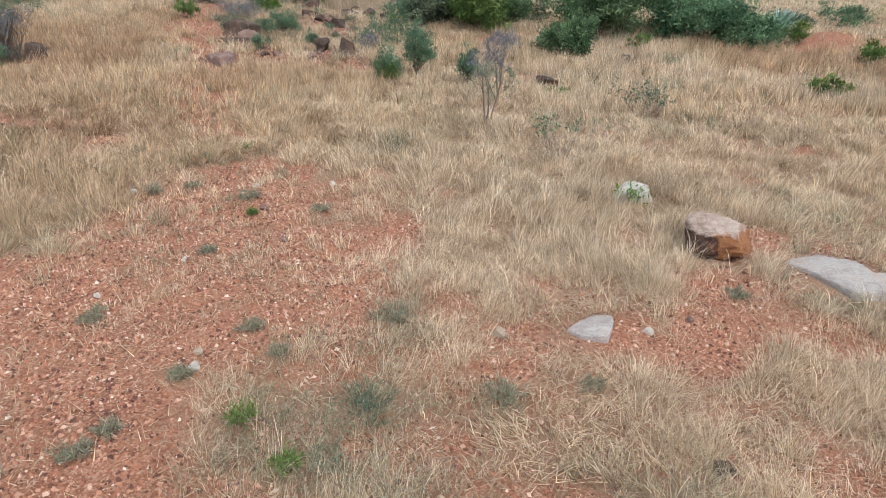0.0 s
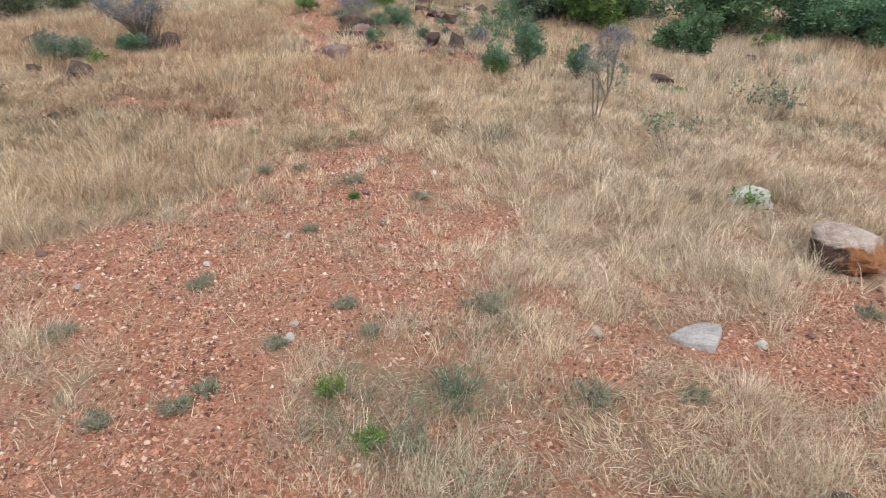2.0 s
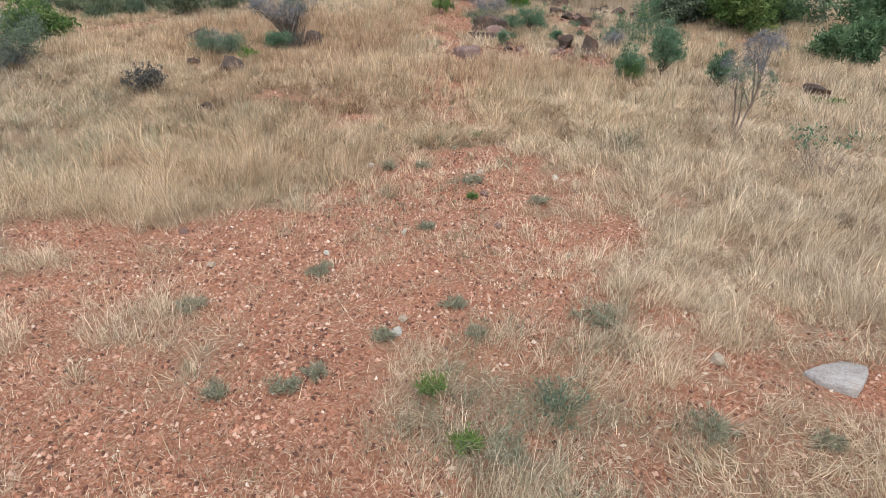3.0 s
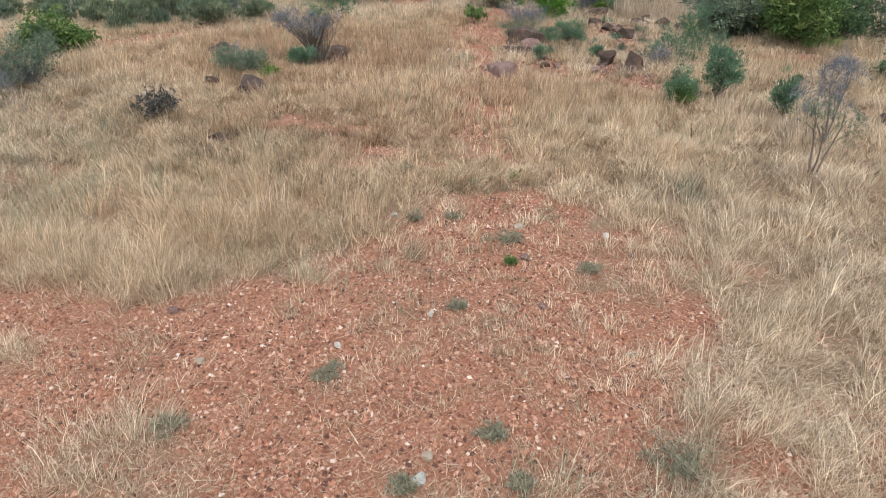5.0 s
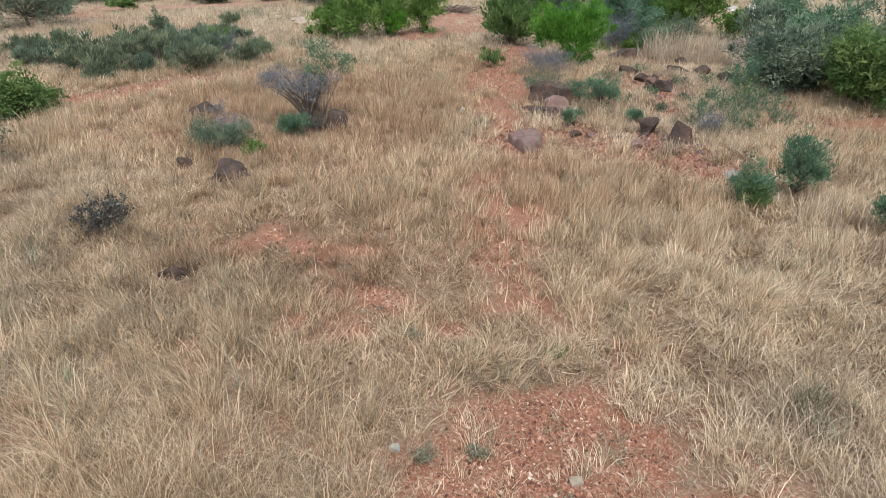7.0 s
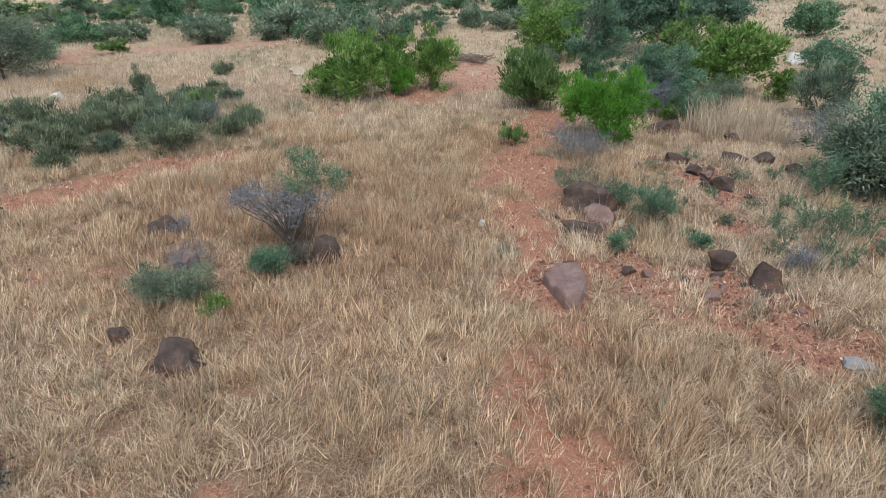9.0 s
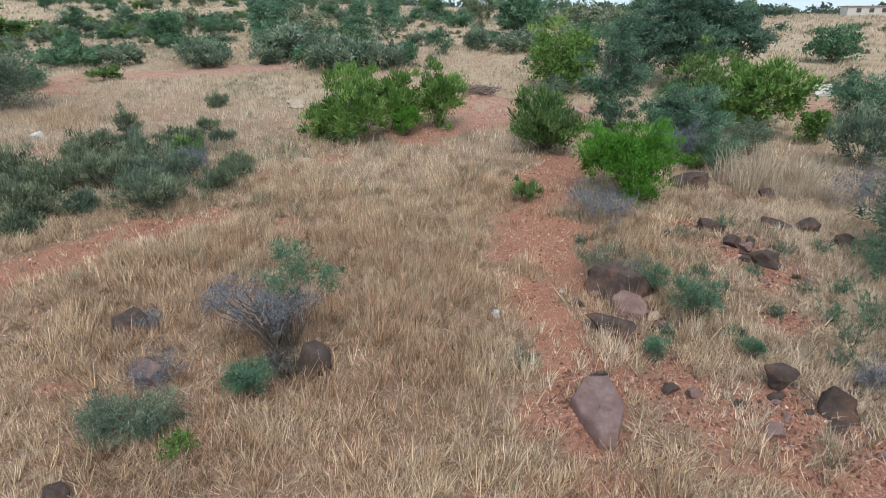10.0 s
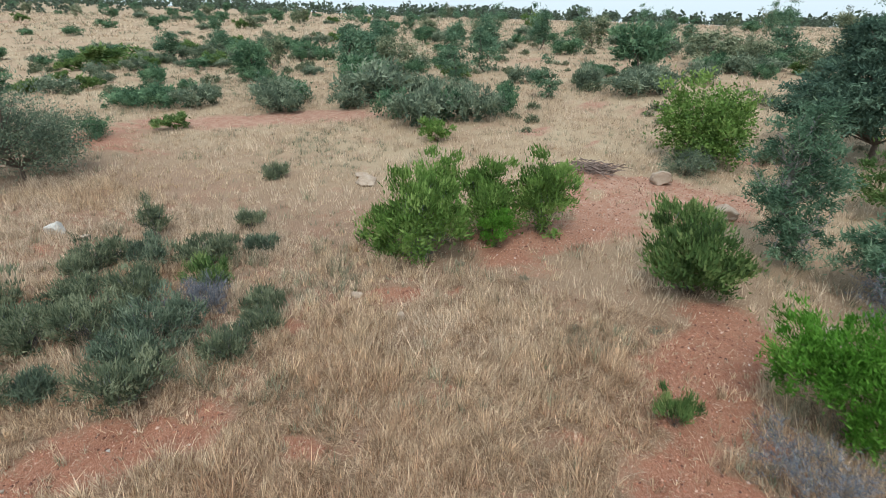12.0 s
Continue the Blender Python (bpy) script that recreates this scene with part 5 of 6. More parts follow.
def tall_grass(x, y, w, h, seed, blades):
    """A clump of long upright straws."""
    rng = np.random.RandomState(seed)
    ob = holder("tall_grass", x, y, "tall pale dry grass clump beside grey shrubs", "grass clump", "tall grass clumps")
    a, r = rng.rand(blades) * 6.283, w * 0.42 * np.sqrt(rng.rand(blades))
    foot = np.stack([np.cos(a) * r, np.sin(a) * r, 0 * r - 0.05], 1)
    le = h * (0.25 + 0.85 * rng.rand(blades, 1) ** 1.6)
    lean = np.concatenate([rng.normal(size=(blades, 2)) * 0.22, np.ones((blades, 1))], 1)
    side = unit(np.cross(lean, units(rng, blades))) * (0.006 + 0.006 * rng.rand(blades, 1))
    mid, tip = foot + lean * le * 0.6, foot + lean * le * [1.25, 1.25, 0.95]
    v = np.stack([foot - side, foot + side, mid + side, mid - side, tip], 1).reshape(-1, 3)
    i = np.arange(blades)[:, None] * 5
    part("foliage", mesh_of("foliage", v, i + [[0, 1, 2, 3]], i + [[3, 2, 4]], mat=M_STRAW), ob)


for k, (x, y, w, h, n) in enumerate([(-6.0, 36.9, 1.2, 1.9, 320), (-4.9, 37.2, 1.3, 2.1, 320), (-5.4, 35.9, 1.0, 1.4, 240), (-3.6, 37.6, 1.4, 1.8, 320), (-4.1, 36.3, 1.4, 0.9, 600), (-3.0, 36.6, 1.2, 0.8, 500)]):
    tall_grass(x, y, w, h * 0.8, 410 + k, n)

# brush pile on the red bank
rng = np.random.RandomState(9)
pile = holder("brush_pile", -20.3, 46.9, "pile of dead grey branches on a bare red bank", "brush pile")
sticks = []
for k in range(190):
    a, c = rng.rand() * 6.3, rng.normal(size=3) * [0.55, 0.4, 0.05] + [0, 0, 0.05 + 0.3 * rng.rand()]
    d = unit(np.array([1.0, 0.8 * rng.normal(), 0.25 * rng.normal()])) * (0.15 + 0.35 * rng.rand())
    sticks.append((c - d, c + d, 0.018 + 0.02 * rng.rand(), 0.01))
v, q = tubes(sticks, 4)
tagged(part("brushwood", mesh_of("brushwood", v, q, mat=M_BRUSH), pile), kind="stuff")

# ---- scattered trees and bushes of the plain ----
def proto(seed, w, h, leaf, count, length, width, name, label, category, **more):
    ob = plant(name, 0, 0, w, h, seed, label, category, group="scrub of the plain", leaf=leaf, count=count, length=length, width=width, twigs=0.0, steps=4, simple=True, **more)
    return ob


# aerial haze is partly painted in through these greyer, bluer leaf colours
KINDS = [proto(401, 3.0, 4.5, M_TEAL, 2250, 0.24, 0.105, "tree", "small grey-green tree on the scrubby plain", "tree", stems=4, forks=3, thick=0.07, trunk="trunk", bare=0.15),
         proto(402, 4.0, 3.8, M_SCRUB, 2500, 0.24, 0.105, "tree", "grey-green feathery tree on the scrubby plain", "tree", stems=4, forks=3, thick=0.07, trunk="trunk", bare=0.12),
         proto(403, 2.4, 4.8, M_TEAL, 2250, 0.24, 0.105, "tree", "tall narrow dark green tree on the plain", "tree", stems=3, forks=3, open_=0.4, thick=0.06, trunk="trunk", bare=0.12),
         proto(404, 4.6, 1.8, M_DARK, 2250, 0.24, 0.105, "bush", "low dark green bush on the plain", "bush", stems=14),
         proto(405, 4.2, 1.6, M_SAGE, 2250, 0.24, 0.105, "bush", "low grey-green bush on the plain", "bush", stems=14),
         proto(406, 3.0, 1.6, M_OLIVE, 1300, 0.28, 0.15, "bush", "fresh green bush on the plain", "bush", stems=12),
         proto(407, 3.4, 3.2, M_DARK, 2500, 0.24, 0.105, "tree", "grey-green rounded tree on the plain", "tree", stems=6, forks=3, thick=0.06, trunk="trunk", bare=0.05),
         proto(408, 1.4, 0.7, M_SCRUB, 380, 0.20, 0.07, "small_shrub", "small dusty green shrub on the plain", "shrub", stems=8)]
SIZES = [(3.0, 4.5), (4.0, 3.8), (2.4, 4.8), (4.6, 1.8), (4.2, 1.6), (3.0, 1.6), (3.4, 3.2), (1.4, 0.7)]


def put(kind, x, y, w, h, turn):
    kw, kh = SIZES[kind]
    m = pose(x, y, ground_z(x, y) - 0.05, 0, 0, turn) @ Matrix.Diagonal((w / kw, w / kw, h / kh, 1))
    copy_thing(KINDS[kind], m)


PLAIN_TREES = [(0, -41.6, 67.5, 3.2, 4.3), (2, -60.8, 76, 4.0, 5.3), (2, -48.7, 85, 3.2, 5.0), (0, -31.4, 64.8, 2.4, 3.1), (6, -28.1, 77.5, 5.4, 5.4), (1, -24.5, 88, 7.4, 4.2),
               (1, -66.5, 68.5, 3.8, 3.8), (0, -85, 75.4, 3.4, 4.6), (2, -86, 68.4, 3.4, 4.8), (5, -89.6, 62.4, 8.6, 2.6), (0, -55.3, 69.8, 4.4, 5.8), (0, -42.9, 75.2, 3.5, 5.2), (2, -62.0, 82.2, 2.9, 5.3)]
PLAIN_BUSHES = [(3, -56, 48.3, 5.0, 1.7), (3, -59.5, 47.0, 5.0, 1.5), (4, -47.5, 53, 6.0, 2.2), (4, -43.1, 57.8, 8.0, 3.0), (3, -34.5, 54.6, 4.4, 2.2), (4, -32.0, 55.2, 4.2, 2.3),
                (5, -71.7, 50.6, 2.8, 1.4), (5, -48.3, 43.9, 2.7, 1.1), (3, -68.8, 55.5, 3.4, 2.0), (5, -65.8, 132, 5.0, 3.4), (3, -18.5, 82.4, 2.6, 1.4), (4, -29.8, 69.9, 3.0, 2.2), (4, -26.0, 73.0, 5, 1.8), (3, -48.3, 63.6, 6.5, 2.8), (4, -50.5, 65.5, 5, 2.2), (4, -34.5, 52.8, 5.4, 2.6), (3, -37.0, 53.5, 4.0, 2.0), (3, -49.0, 54.2, 5.5, 2.1), (4, -42.8, 54.6, 3.6, 1.7),
                (3, -58.5, 49.2, 4.0, 1.6), (4, -54.0, 49.6, 4.0, 1.8), (3, -31.4, 58.2, 3.0, 1.9), (4, -25.8, 69.4, 5.8, 1.8), (3, -30.6, 71.8, 2.7, 2.0), (4, -46.0, 51.5, 3.6, 1.6)]
for row in PLAIN_TREES + PLAIN_BUSHES:
    put(*row, turn=(row[1] * 37) % 360)
rng = np.random.RandomState(33)
made = 0
while made < 185:
    d, a = 62 + 190 * rng.rand() ** 1.3, radians(-4 + 78 * rng.rand())
    x, y = -11 - d * math.sin(a), 22 + d * math.cos(a)
    if vnoise([x], [y], 22, 61)[0] < 0.42 + 0.2 * rng.rand():
        continue
    kind, s = int(rng.choice(7, p=(0.14, 0.18, 0.05, 0.2, 0.22, 0.07, 0.14))), 0.6 + 0.7 * rng.rand()
    put(kind, x, y, SIZES[kind][0] * s, SIZES[kind][1] * s * (0.8 + 0.3 * rng.rand()), rng.rand() * 360)
    made += 1
for k in KINDS:
    k.matrix_basis = pose(-60 - 11 * KINDS.index(k), 96 + 9 * KINDS.index(k), ground_z(-60 - 11 * KINDS.index(k), 96 + 9 * KINDS.index(k)) - 0.05)

rng = np.random.RandomState(35)
made = 0
while made < 95:
    x, y = -105 + 95 * rng.rand(), 46 + 62 * rng.rand()
    if y < 58 - 0.12 * x and x > -62 and y < 52 or vnoise([x], [y], 13, 63)[0] < 0.5 or y + 0.75 * x < -5 and y < 46:
        continue
    s = 0.5 + 0.6 * rng.rand()
    put(int(rng.choice((3, 4, 4, 5, 6))), x, y, 3.6 * s, 1.7 * s, rng.rand() * 360)
    made += 1

rng = np.random.RandomState(36)
made = 0
while made < 230:
    x, y = -110 + 120 * rng.rand(), 42 + 70 * rng.rand()
    if y < 50 - 0.10 * x and x > -60 and rng.rand() < 0.8 or vnoise([x], [y], 9, 65)[0] < 0.38:
        continue
    s = 0.6 + 1.0 * rng.rand() ** 2
    put(7, x, y, 1.4 * s, 0.75 * s, rng.rand() * 360)
    made += 1

# a low pale building far off
hut = holder("house", 14.0, 176.0, "low pale house far out on the plain", "house", turn=15)
bm = bmesh.new()
bmesh.ops.create_cube(bm, size=1, matrix=pose(0, 0, 0.9) @ Matrix.Diagonal((9.0, 4.0, 2.0, 1)))
bmesh.ops.bevel(bm, geom=bm.edges[:], offset=0.03, segments=1, affect="EDGES")
me = bpy.data.meshes.new("wall")
bm.to_mesh(me), bm.free()
me.materials.append(M_WHITE)
part("wall", me, hut)
bm = bmesh.new()
bmesh.ops.create_cube(bm, size=1, matrix=pose(0, 0, 1.98) @ Matrix.Diagonal((9.6, 4.6, 0.16, 1)))
me = bpy.data.meshes.new("roof")
bm.to_mesh(me), bm.free()
me.materials.append(M_PALE)
part("roof", me, hut)
for wx in (-2.4, 0.0, 2.4):
    bm = bmesh.new()
    bmesh.ops.create_cube(bm, size=1, matrix=pose(wx, -2.01, 1.15) @ Matrix.Diagonal((0.9, 0.08, 0.8, 1)))
    me = bpy.data.meshes.new("window")
    bm.to_mesh(me), bm.free()
    me.materials.append(M_BROWNROCK)
    part("window", me, hut)

# the last line of trees before the sky, haze put into their grey-green leaf colour
rng = np.random.RandomState(34)
n = 900
d, a = 230 + 420 * rng.rand(n), np.radians(-30 + 112 * rng.rand(n))
cx, cy = -11 - d * np.sin(a), 22 + d * np.cos(a)
cz, size = height(cx, cy), 1.2 + 2.6 * rng.rand(n) ** 1.5
size = size * (1 + (d > 450) * 0.9)
per = 45
p = np.repeat(np.stack([cx, cy, cz + size * 0.75], 1), per, 0) + units(rng, n * per) * rng.rand(n * per, 1) ** 0.4 * np.repeat(np.stack([size * 1.1, size * 1.1, size * 0.75], 1), per, 0)
dv = units(rng, n * per) * np.repeat(size, per)[:, None] * 0.25
sv = unit(np.cross(dv, units(rng, n * per))) * np.repeat(size, per)[:, None] * 0.16
v = np.stack([p - dv, p + sv, p + dv, p - sv], 1).reshape(-1, 3)
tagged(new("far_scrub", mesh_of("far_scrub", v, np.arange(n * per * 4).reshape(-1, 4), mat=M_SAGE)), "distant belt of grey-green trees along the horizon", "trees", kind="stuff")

# ---- gravel ----
def in_zone(x, y, points):
    return inside(x, y, points, 0.01) > 0.5


def clear_of_stones(x, y):
    ok = np.ones(len(x), bool)
    for sx, sy, rx, ry, turn in CLEAR:
        u, w = (x - sx) * math.cos(turn) + (y - sy) * math.sin(turn), -(x - sx) * math.sin(turn) + (y - sy) * math.cos(turn)
        ok &= (u / rx) ** 2 + (w / ry) ** 2 > 1
    return ok


def gravel(name, label, zone, tries, lo, hi, seed, mat=M_PEBBLE):
    rng = np.random.RandomState(seed)
    xs, ys = [p[0] for p in zone], [p[1] for p in zone]
    x, y = min(xs) + rng.rand(tries) * (max(xs) - min(xs)), min(ys) + rng.rand(tries) * (max(ys) - min(ys))
    keep = in_zone(x, y, zone) & (np.maximum(soil(x, y), 0.36 * np.clip((9 - y) / 2, 0, 1)) * 1.1 > rng.rand(tries) * 0.9 + 0.15)
    x, y = x[keep], y[keep]
    n = len(x)
    s = lo + (hi - lo) * rng.rand(n) ** 3.0
    corners = np.array([[1, 0, -0.5], [0, 1, -0.5], [-1, 0, -0.5], [0, -1, -0.5], [0, 0, 1]], float)
    v = corners[None] * (1 + 0.6 * (rng.rand(n, 5, 1) - 0.5)) * s[:, None, None] * (np.array([1, 0.75, 0.6]) * (0.75 + 0.5 * rng.rand(n, 1, 3)))
    v[:, 4, :2] += (rng.rand(n, 2) - 0.5) * s[:, None] * 0.9
    a = rng.rand(n) * 6.3
    c, sn = np.cos(a)[:, None], np.sin(a)[:, None]
    v = np.stack([v[..., 0] * c - v[..., 1] * sn, v[..., 0] * sn + v[..., 1] * c, v[..., 2]], -1)
    z = height(x, y) + (fbm(x, y, 0.5, 77, 3) - 0.5) * 0.05 * np.exp(-np.hypot(x, y) / 40)
    v += np.stack([x, y, z + s * 0.2], 1)[:, None]
    faces = np.array([[0, 1, 4], [1, 2, 4], [2, 3, 4], [3, 0, 4]])
    t = (np.arange(n)[:, None, None] * 5 + faces[None]).reshape(-1, 3)
    tagged(new(name, mesh_of(name, v.reshape(-1, 3), tris=t, mat=mat)), label, "gravel", kind="stuff")


gravel("gravel", "loose red and pinkish gravel on bare earth", [(-11, 1.5), (5, 1.5), (6, 8), (0, 13), (-7, 13)], 205000, 0.007, 0.034, 501)
gravel("rubble", "dark red rubble between broken rocks", [(-8.5, 20.5), (-1, 20), (1, 26), (-2, 34), (-7, 33), (-8, 26.5)], 48000, 0.016, 0.075, 503, M_RUBBLE)
gravel("gravel", "loose stony gravel along the track", [(-26, 17), (-6, 11), (0, 20), (0, 26), (-9, 37), (-13, 49), (-24, 49), (-26, 28)], 110000, 0.014, 0.055, 502)

# ---- grass ----
LUSH = [(-1.25, 0.9, 3.9, 0.65), (-0.9, 0.7, 4.3, 0.5), (-0.2, 0.5, 3.6, 0.4), (-0.5, 0.45, 5.9, 0.5), (0.4, 0.5, 4.7, 0.3), (4.6, 0.5, 6.6, 0.3), (-3.9, 0.5, 4.9, 0.3), (-7.2, 0.5, 4.4, 0.3)]

PALE_PATCHES = [(-6.2, 0.7, 4.9, 0.3), (-4.4, 0.6, 4.1, 0.35), (-4.6, 0.5, 3.4, 0.3), (-5.3, 0.5, 4.0, 0.3), (-3.8, 0.4, 4.8, 0.25), (0.9, 1.2, 4.3, 0.35)]


def grass(name, label, zone, clumps, blades, tall, wide, seed, bent=True, short=0.05, splay=1.0, foot_r=0.11, holes=0.45, fine=False):
    """Clumps of dry blades that splay out of one foot, thinner on bare earth."""
    rng = np.random.RandomState(seed)
    xs, ys = [p[0] for p in zone], [p[1] for p in zone]
    area = (max(xs) - min(xs)) * (max(ys) - min(ys))
    n = int(area * clumps)
    x, y = min(xs) + rng.rand(n) * (max(xs) - min(xs)), min(ys) + rng.rand(n) * (max(ys) - min(ys))
    s = soil(x, y)
    full = np.clip(1.12 - 1.45 * s, short, 1) * (holes + 0.95 * np.clip((fbm(x, y, 1.3, 81, 3) - 0.30) * 3.2, 0, 1))
    full = np.maximum(full, 0.5 * np.clip((fbm(x, y, 0.9, 83, 3) - 0.60) * 8, 0, 1) * (y < 13))
    tussock = np.clip((0.6 * vnoise(x, y, 0.62, 121) + 0.4 * vnoise(x, y, 0.27, 123) - 0.34) * 3.4, 0, 1.15)
    tussock = tussock + (0.75 - tussock) * np.clip((y - 34) / 10, 0, 1)
    full = full * (0.38 + 0.80 * tussock)
    slope = np.clip((-3 - x) / 3, 0, 1) * np.clip((x + 24) / 4, 0, 1) * np.clip((y - 10) / 3, 0, 1) * np.clip((36 - y) / 6, 0, 1)
    full = full * (1 + 0.45 * slope * np.clip(1 - 1.6 * s, 0, 1))
    lush = sum(np.exp(-(((x - a) / b) ** 2 + ((y - c) / d) ** 2)) for a, b, c, d in LUSH)
    pale = sum(np.exp(-(((x - a) / b) ** 2 + ((y - c) / d) ** 2)) for a, b, c, d in PALE_PATCHES)
    full = np.maximum(full, np.clip(np.maximum(lush * 1.2, pale * 0.9 * (0.4 + vnoise(x, y, 0.3, 125))), 0, 0.95))
    keep = in_zone(x, y, zone) & (rng.rand(n) < full) & clear_of_stones(x, y)
    x, y, s, lush, slope, tussock = x[keep], y[keep], s[keep], lush[keep], slope[keep], tussock[keep]
    n = len(x)
    hgt = tall * (0.30 + 0.75 * fbm(x, y, 2.6, 85) + 0.55 * vnoise(x, y, 0.6, 87)) * (1 - 0.6 * s) * (0.7 + 0.6 * rng.rand(n)) * (0.62 + 0.5 * tussock)
    warm = np.clip((fbm(x, y, 5.0, 91) - 0.36) * 2.6 + 0.3 * np.clip((-6 - x) / 6, 0, 1) * np.clip((30 - y) / 8, 0, 1), 0, 1) * np.clip((y - 9) / 8 + np.clip((-4 - x) / 6, 0, 0.9), 0.15, 1.25) * np.clip((44 - y) / 12, 0, 1)
    tone = 0.04 + 0.66 * warm * (0.25 + 0.75 * rng.rand(n)) + 0.16 * rng.rand(n)
    gold = np.exp(-(((x + 7.0) / 2.6) ** 2 + ((y - 8.2) / 2.2) ** 2))
    tone = np.where(rng.rand(n) < gold, 0.26 + 0.22 * rng.rand(n), tone)
    hgt = hgt * (1 + 0.6 * gold) * (1 - 0.15 * np.clip((-2 - x) / 2, 0, 1) * np.clip((y - 11) / 2, 0, 1) * np.clip((20 - y) / 3, 0, 1))
    green = np.clip((fbm(x, y, 2.2, 95) - 0.57) * 4, 0, 0.35 + 0.15 * np.clip((y - 20) / 10, 0, 1)) + np.clip((fbm(x, y, 12, 97) - 0.48) * 3, 0, 0.45) * np.clip((np.hypot(x, y) - 38) / 20, 0, 1)
    brown = np.clip((-3 - x) / 3, 0, 1) * np.clip((x + 20) / 4, 0, 1) * np.clip((y - 9) / 4, 0, 1) * np.clip((30 - y) / 5, 0, 1)
    green, tone = green * (1 - 0.95 * brown), tone + 0.07 * brown
    # random brightness per clump; fine noise adds painted dark gaps between tufts
    blade_shade = np.clip(0.24 + 0.1 * gold + 0.40 * fbm(x, y, 1.3, 111, 3) + 0.32 * vnoise(x, y, 0.45, 113) + 0.75 * (rng.rand(n) - 0.5), 0, 1)
    tone = np.minimum(tone, 0.64)
    green = green * (1 - 0.9 * gold) + 0.16 * (1 - gold) * np.clip((-6.5 - x) / 2, 0, 1) * np.clip((14 - y) / 3, 0, 1) * np.clip((y - 6.5) / 2, 0, 1)
    tone = np.where(rng.rand(n) < green + 0.02 + 0.6 * np.clip(lush, 0, 1), 0.76 + 0.17 * rng.rand(n), tone)
    bright, west = np.clip((x + 8) / 3, 0, 1) * np.clip((-2 - x) / 2, 0, 1) * np.clip((y - 20) / 3, 0, 1) * np.clip((35 - y) / 5, 0, 1), np.clip((-4.5 - x) / 2, 0, 1) * np.clip((17 - y) / 4, 0, 1) * np.clip((y - 5) / 2, 0, 1)
    away = np.clip((np.hypot(x, y) - 38) / 25, 0, 1)
    tone = np.where(tone < 0.7, tone * (1 - 0.6 * bright), tone)
    blade_shade = np.clip((blade_shade - 0.10 * bright + 0.06 * slope * np.clip((y - 15) / 3, 0, 1) - 0.14 * west * np.clip((y - 8.5) / 2, 0, 1) - 0.08 * gold) * (1 - away) + (0.34 + 0.25 * fbm(x, y, 9, 115)) * away, 0, 1)
    sweep = fbm(x, y, 2.5, 99) * 14
    hgt = hgt * (1 + 0.12 * slope) * np.clip(0.45 + 0.075 * y, 0.78, 1) * (1 - 0.4 * bright)
    k = np.repeat(np.arange(n), rng.randint(blades // 2, blades + blades // 2, n))
    m = len(k)
    a = rng.rand(m) * 2 * np.pi
    r = rng.rand(m) ** 0.7
    foot = np.stack([x[k] + np.cos(a) * r * foot_r, y[k] + np.sin(a) * r * foot_r], 1)
    a = a + rng.normal(size=m) * 0.8
    h = hgt[k] * (0.5 + 0.7 * rng.rand(m))
    lean = h * splay * (0.25 + 0.75 * r) * (0.3 + 1.0 * rng.rand(m))
    comb = h * 0.16 * splay
    dx = np.cos(a) * lean + np.cos(sweep[k]) * comb
    dy = np.sin(a) * lean + np.sin(sweep[k]) * comb
    z0 = height(foot[:, 0], foot[:, 1]) - 0.02
    turn = a + np.pi / 2 + rng.normal(size=m) * 0.7
    w = wide * (0.6 + 0.8 * rng.rand(m)) / 2 * (np.clip(0.05 + 0.1 * foot[:, 1], 0.55, 1.7) if fine else 1)
    ox, oy = np.cos(turn) * w, np.sin(turn) * w
    b0 = np.stack([foot[:, 0] - ox, foot[:, 1] - oy, z0], 1)
    b1 = np.stack([foot[:, 0] + ox, foot[:, 1] + oy, z0], 1)
    tip = np.stack([foot[:, 0] + dx, foot[:, 1] + dy, z0 + h * 0.92], 1)
    if bent:
        mid = np.stack([foot[:, 0] + dx * 0.36, foot[:, 1] + dy * 0.36, z0 + h * 0.62], 1)
        off = np.stack([ox * 0.8, oy * 0.8, 0 * ox], 1)
        v = np.stack([b0, b1, mid + off, mid - off, tip], 1).reshape(-1, 3)
        i = np.arange(m)[:, None] * 5
        me = mesh_of(name, v, i + [[0, 1, 2, 3]], i + [[3, 2, 4]], mat=M_GRASS, tone=[("tone", np.repeat(tone[k], 5)), ("blade_shade", np.repeat(blade_shade[k], 5))])
    else:
        v = np.stack([b0, b1, tip], 1).reshape(-1, 3)
        me = mesh_of(name, v, tris=np.arange(m * 3).reshape(-1, 3), mat=M_GRASS, tone=[("tone", np.repeat(tone[k], 3)), ("blade_shade", np.repeat(blade_shade[k], 3))])
    tagged(new(name, me), label, "grass", kind="stuff")


grass("dry_grass", "dry straw-coloured grass in loose clumps", [(-5, 1.2), (4, 1.2), (12, 12), (13, 15), (-22, 15), (-15, 7)], 70, 14, 0.33, 0.0066, 601, short=0.24, splay=1.35, foot_r=0.08, holes=0.58, fine=True)
grass("dry_grass", "fine short tangled straw over red gravel", [(-6, 1.2), (4.5, 1.2), (9, 7.5), (-9, 7.5)], 88, 18, 0.28, 0.0064, 607, bent=False, short=0.3, splay=1.8, foot_r=0.10, holes=0.6, fine=True)
grass("dry_grass", "dry brownish grass on the slope", [(-22, 15), (13, 15), (18, 25), (16, 35), (-43, 35), (-43, 26), (-32, 16)], 50, 10, 0.46, 0.0185, 602, bent=False, short=0.08, splay=0.72, foot_r=0.06, holes=0.7)
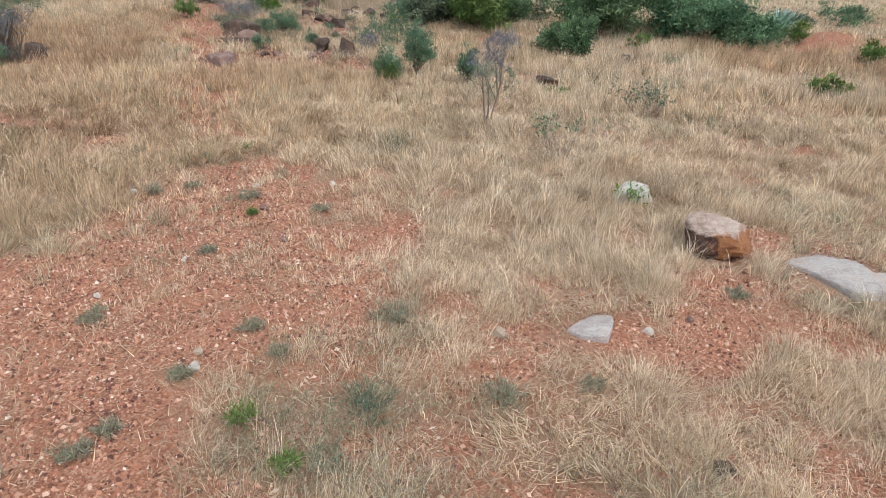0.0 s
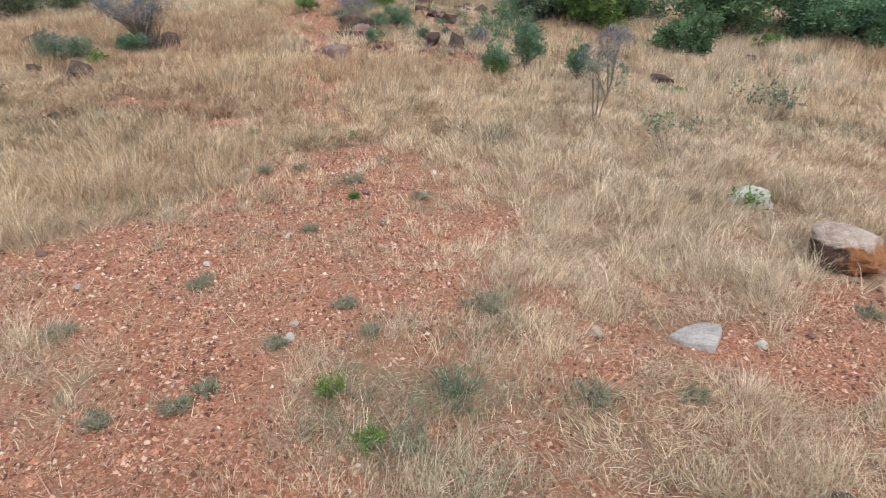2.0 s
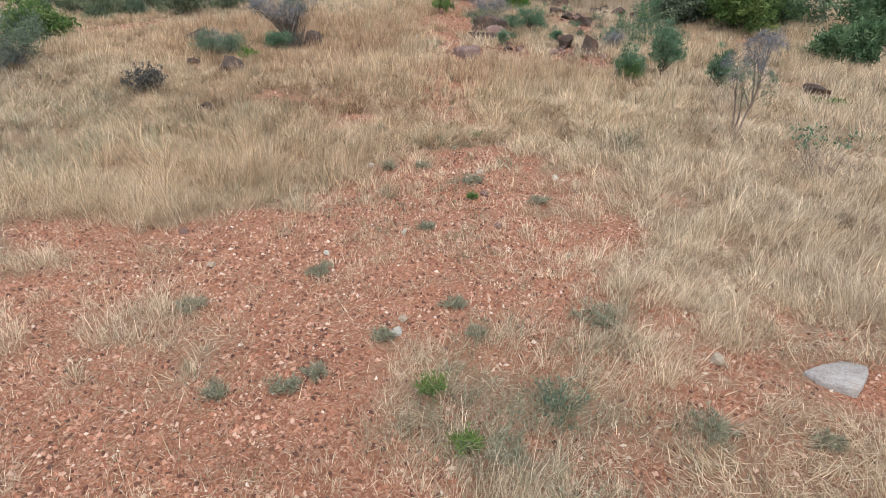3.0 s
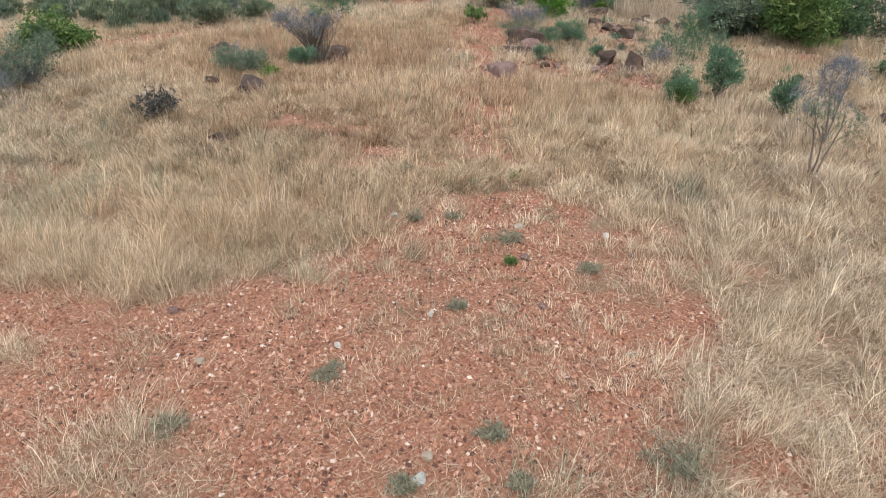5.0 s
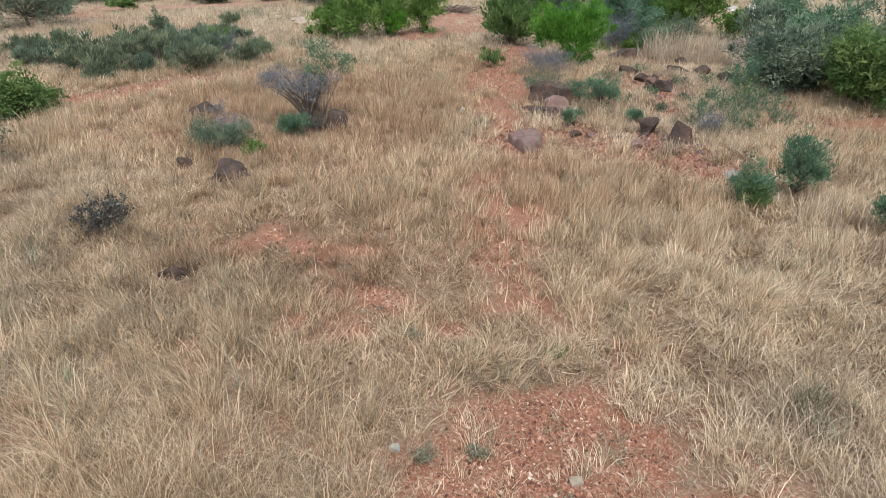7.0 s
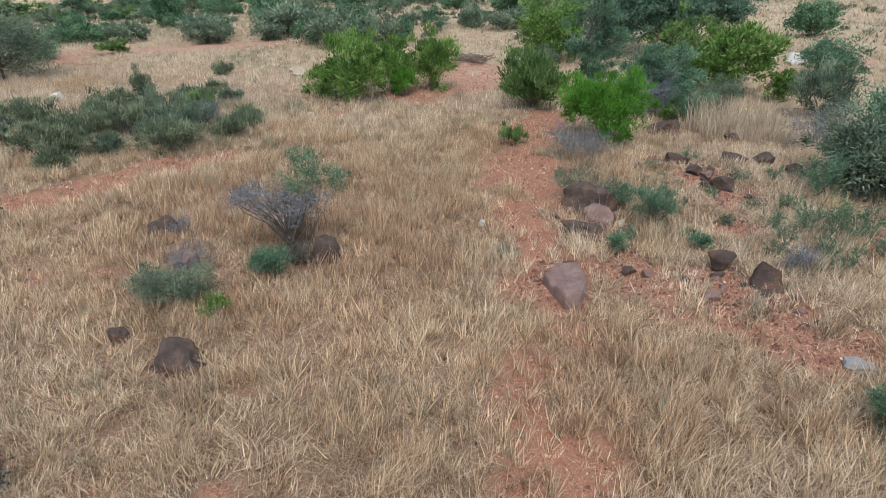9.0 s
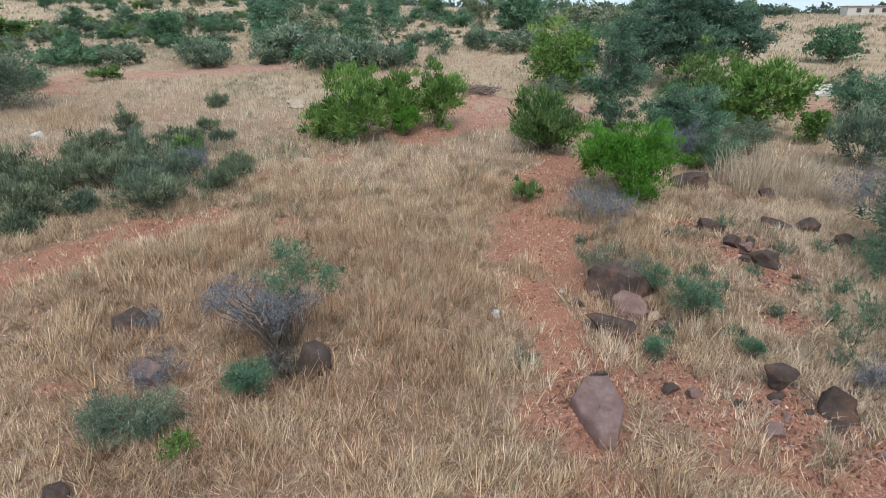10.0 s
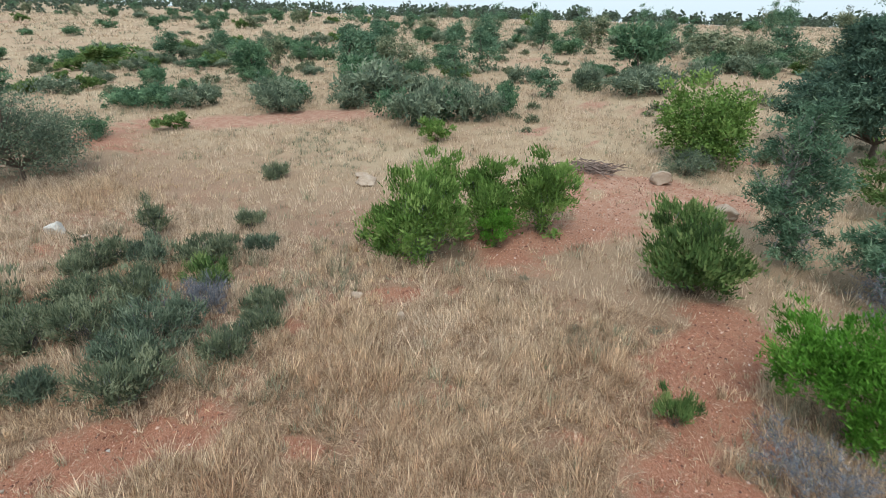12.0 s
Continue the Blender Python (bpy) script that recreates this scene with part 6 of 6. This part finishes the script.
grass("dry_grass", "pale dry grass on the far slope", [(-43, 35), (16, 35), (18, 25), (50, 55), (45, 90), (16, 62), (-20, 75), (-66, 68), (-62, 38), (-43, 28)], 7.2, 12, 0.40, 0.023, 603, bent=False, splay=0.7, foot_r=0.2, holes=0.62)
grass("dry_grass", "pale dry grass on the plain", [(-62, 38), (-66, 68), (-20, 75), (16, 62), (45, 90), (30, 160), (-70, 160), (-130, 95)], 1.1, 9, 0.5, 0.075, 604, bent=False, foot_r=0.4)

grass("dry_grass", "pale dry grass towards the horizon", [(-130, 95), (-70, 160), (30, 160), (45, 90), (50, 55), (120, 120), (80, 260), (-150, 260), (-240, 110), (-62, 30), (-62, 38)], 0.24, 8, 0.7, 0.18, 605, bent=False, foot_r=0.8)

grass("dry_grass", "sparse dry grass behind the gravel", [(-5, 1.2), (-15, 7), (-22, 15), (-34, 10), (-20, -9), (14, -9), (22, 10), (13, 15), (12, 12), (4, 1.2)], 5, 10, 0.36, 0.012, 606, bent=False, splay=1.1, foot_r=0.15)


def litter(name, label, zone, count, long, wide, seed, lift=0.0, cover=False):
    """Broken straw lying flat on the earth, or (cover) a tangled mat of fallen blades between the tufts."""
    rng = np.random.RandomState(seed)
    xs, ys = [p[0] for p in zone], [p[1] for p in zone]
    x, y = min(xs) + rng.rand(count) * (max(xs) - min(xs)), min(ys) + rng.rand(count) * (max(ys) - min(ys))
    bare = soil(x, y)
    chance = np.clip(1.05 - 2.3 * bare, 0.03, 1) if cover else (0.25 + 0.9 * vnoise(x, y, 0.7, 66) ** 2) * np.clip(1.25 - bare, 0.25, 1)
    keep = in_zone(x, y, zone) & clear_of_stones(x, y) & (rng.rand(count) < chance)
    x, y = x[keep], y[keep]
    n = len(x)
    a = rng.rand(n) * 6.3 if not cover else fbm(x, y, 0.9, 131, 3) * 16 + rng.normal(size=n) * 0.8
    le, w = long * (0.4 + rng.rand(n)), wide * (0.6 + 0.8 * rng.rand(n))
    z = height(x, y) + (fbm(x, y, 0.5, 77, 3) - 0.5) * 0.05 * np.exp(-np.hypot(x, y) / 40) + 0.012 + lift * 0.5 * rng.rand(n)
    c, s = np.cos(a), np.sin(a)
    v = np.stack([np.stack([x - s * w, y + c * w, z], 1), np.stack([x + s * w, y - c * w, z], 1), np.stack([x + c * le, y + s * le, z + rng.rand(n) * (le * 0.3 + lift)], 1)], 1)
    brown = np.clip((-3 - x) / 3, 0, 1) * np.clip((y - 9) / 4, 0, 1)
    tone = np.repeat((0.08 + 0.16 * brown + 0.42 * rng.rand(n)) if cover else 0.35 * rng.rand(n) ** 1.5, 3)
    blade_shade = np.repeat(np.clip(0.22 - 0.06 * brown + 0.28 * rng.rand(n) + 0.28 * vnoise(x, y, 0.35, 133), 0, 1), 3) if cover else tone * 0 + 0.4
    tagged(new(name, mesh_of(name, v.reshape(-1, 3), tris=np.arange(n * 3).reshape(-1, 3), mat=M_GRASS, tone=[("tone", tone), ("blade_shade", blade_shade)])), label, "litter", kind="stuff")


litter("straw_mat", "tangled mat of fallen brown grass on the slope", [(-13, 8.5), (-2, 11.5), (5, 15), (6, 26), (-2, 36), (-20, 36), (-26, 22)], 470000, 0.26, 0.0080, 703, lift=0.16, cover=True)
litter("straw_mat", "tangled mat of fallen pale grass round the gravel", [(-4, 1.2), (4.5, 1.2), (11, 10), (8, 17), (-3, 16), (-14, 12), (-11, 6)], 330000, 0.17, 0.0036, 704, lift=0.09, cover=True)
litter("straw_litter", "broken straw strewn over red gravel", [(-11, 1.5), (6, 1.5), (8, 8), (0, 13), (-8, 13)], 190000, 0.10, 0.0030, 701)
litter("straw_litter", "broken straw strewn over the slope", [(-30, 16), (-6, 12), (6, 16), (6, 32), (-8, 50), (-26, 50)], 190000, 0.15, 0.0055, 702)
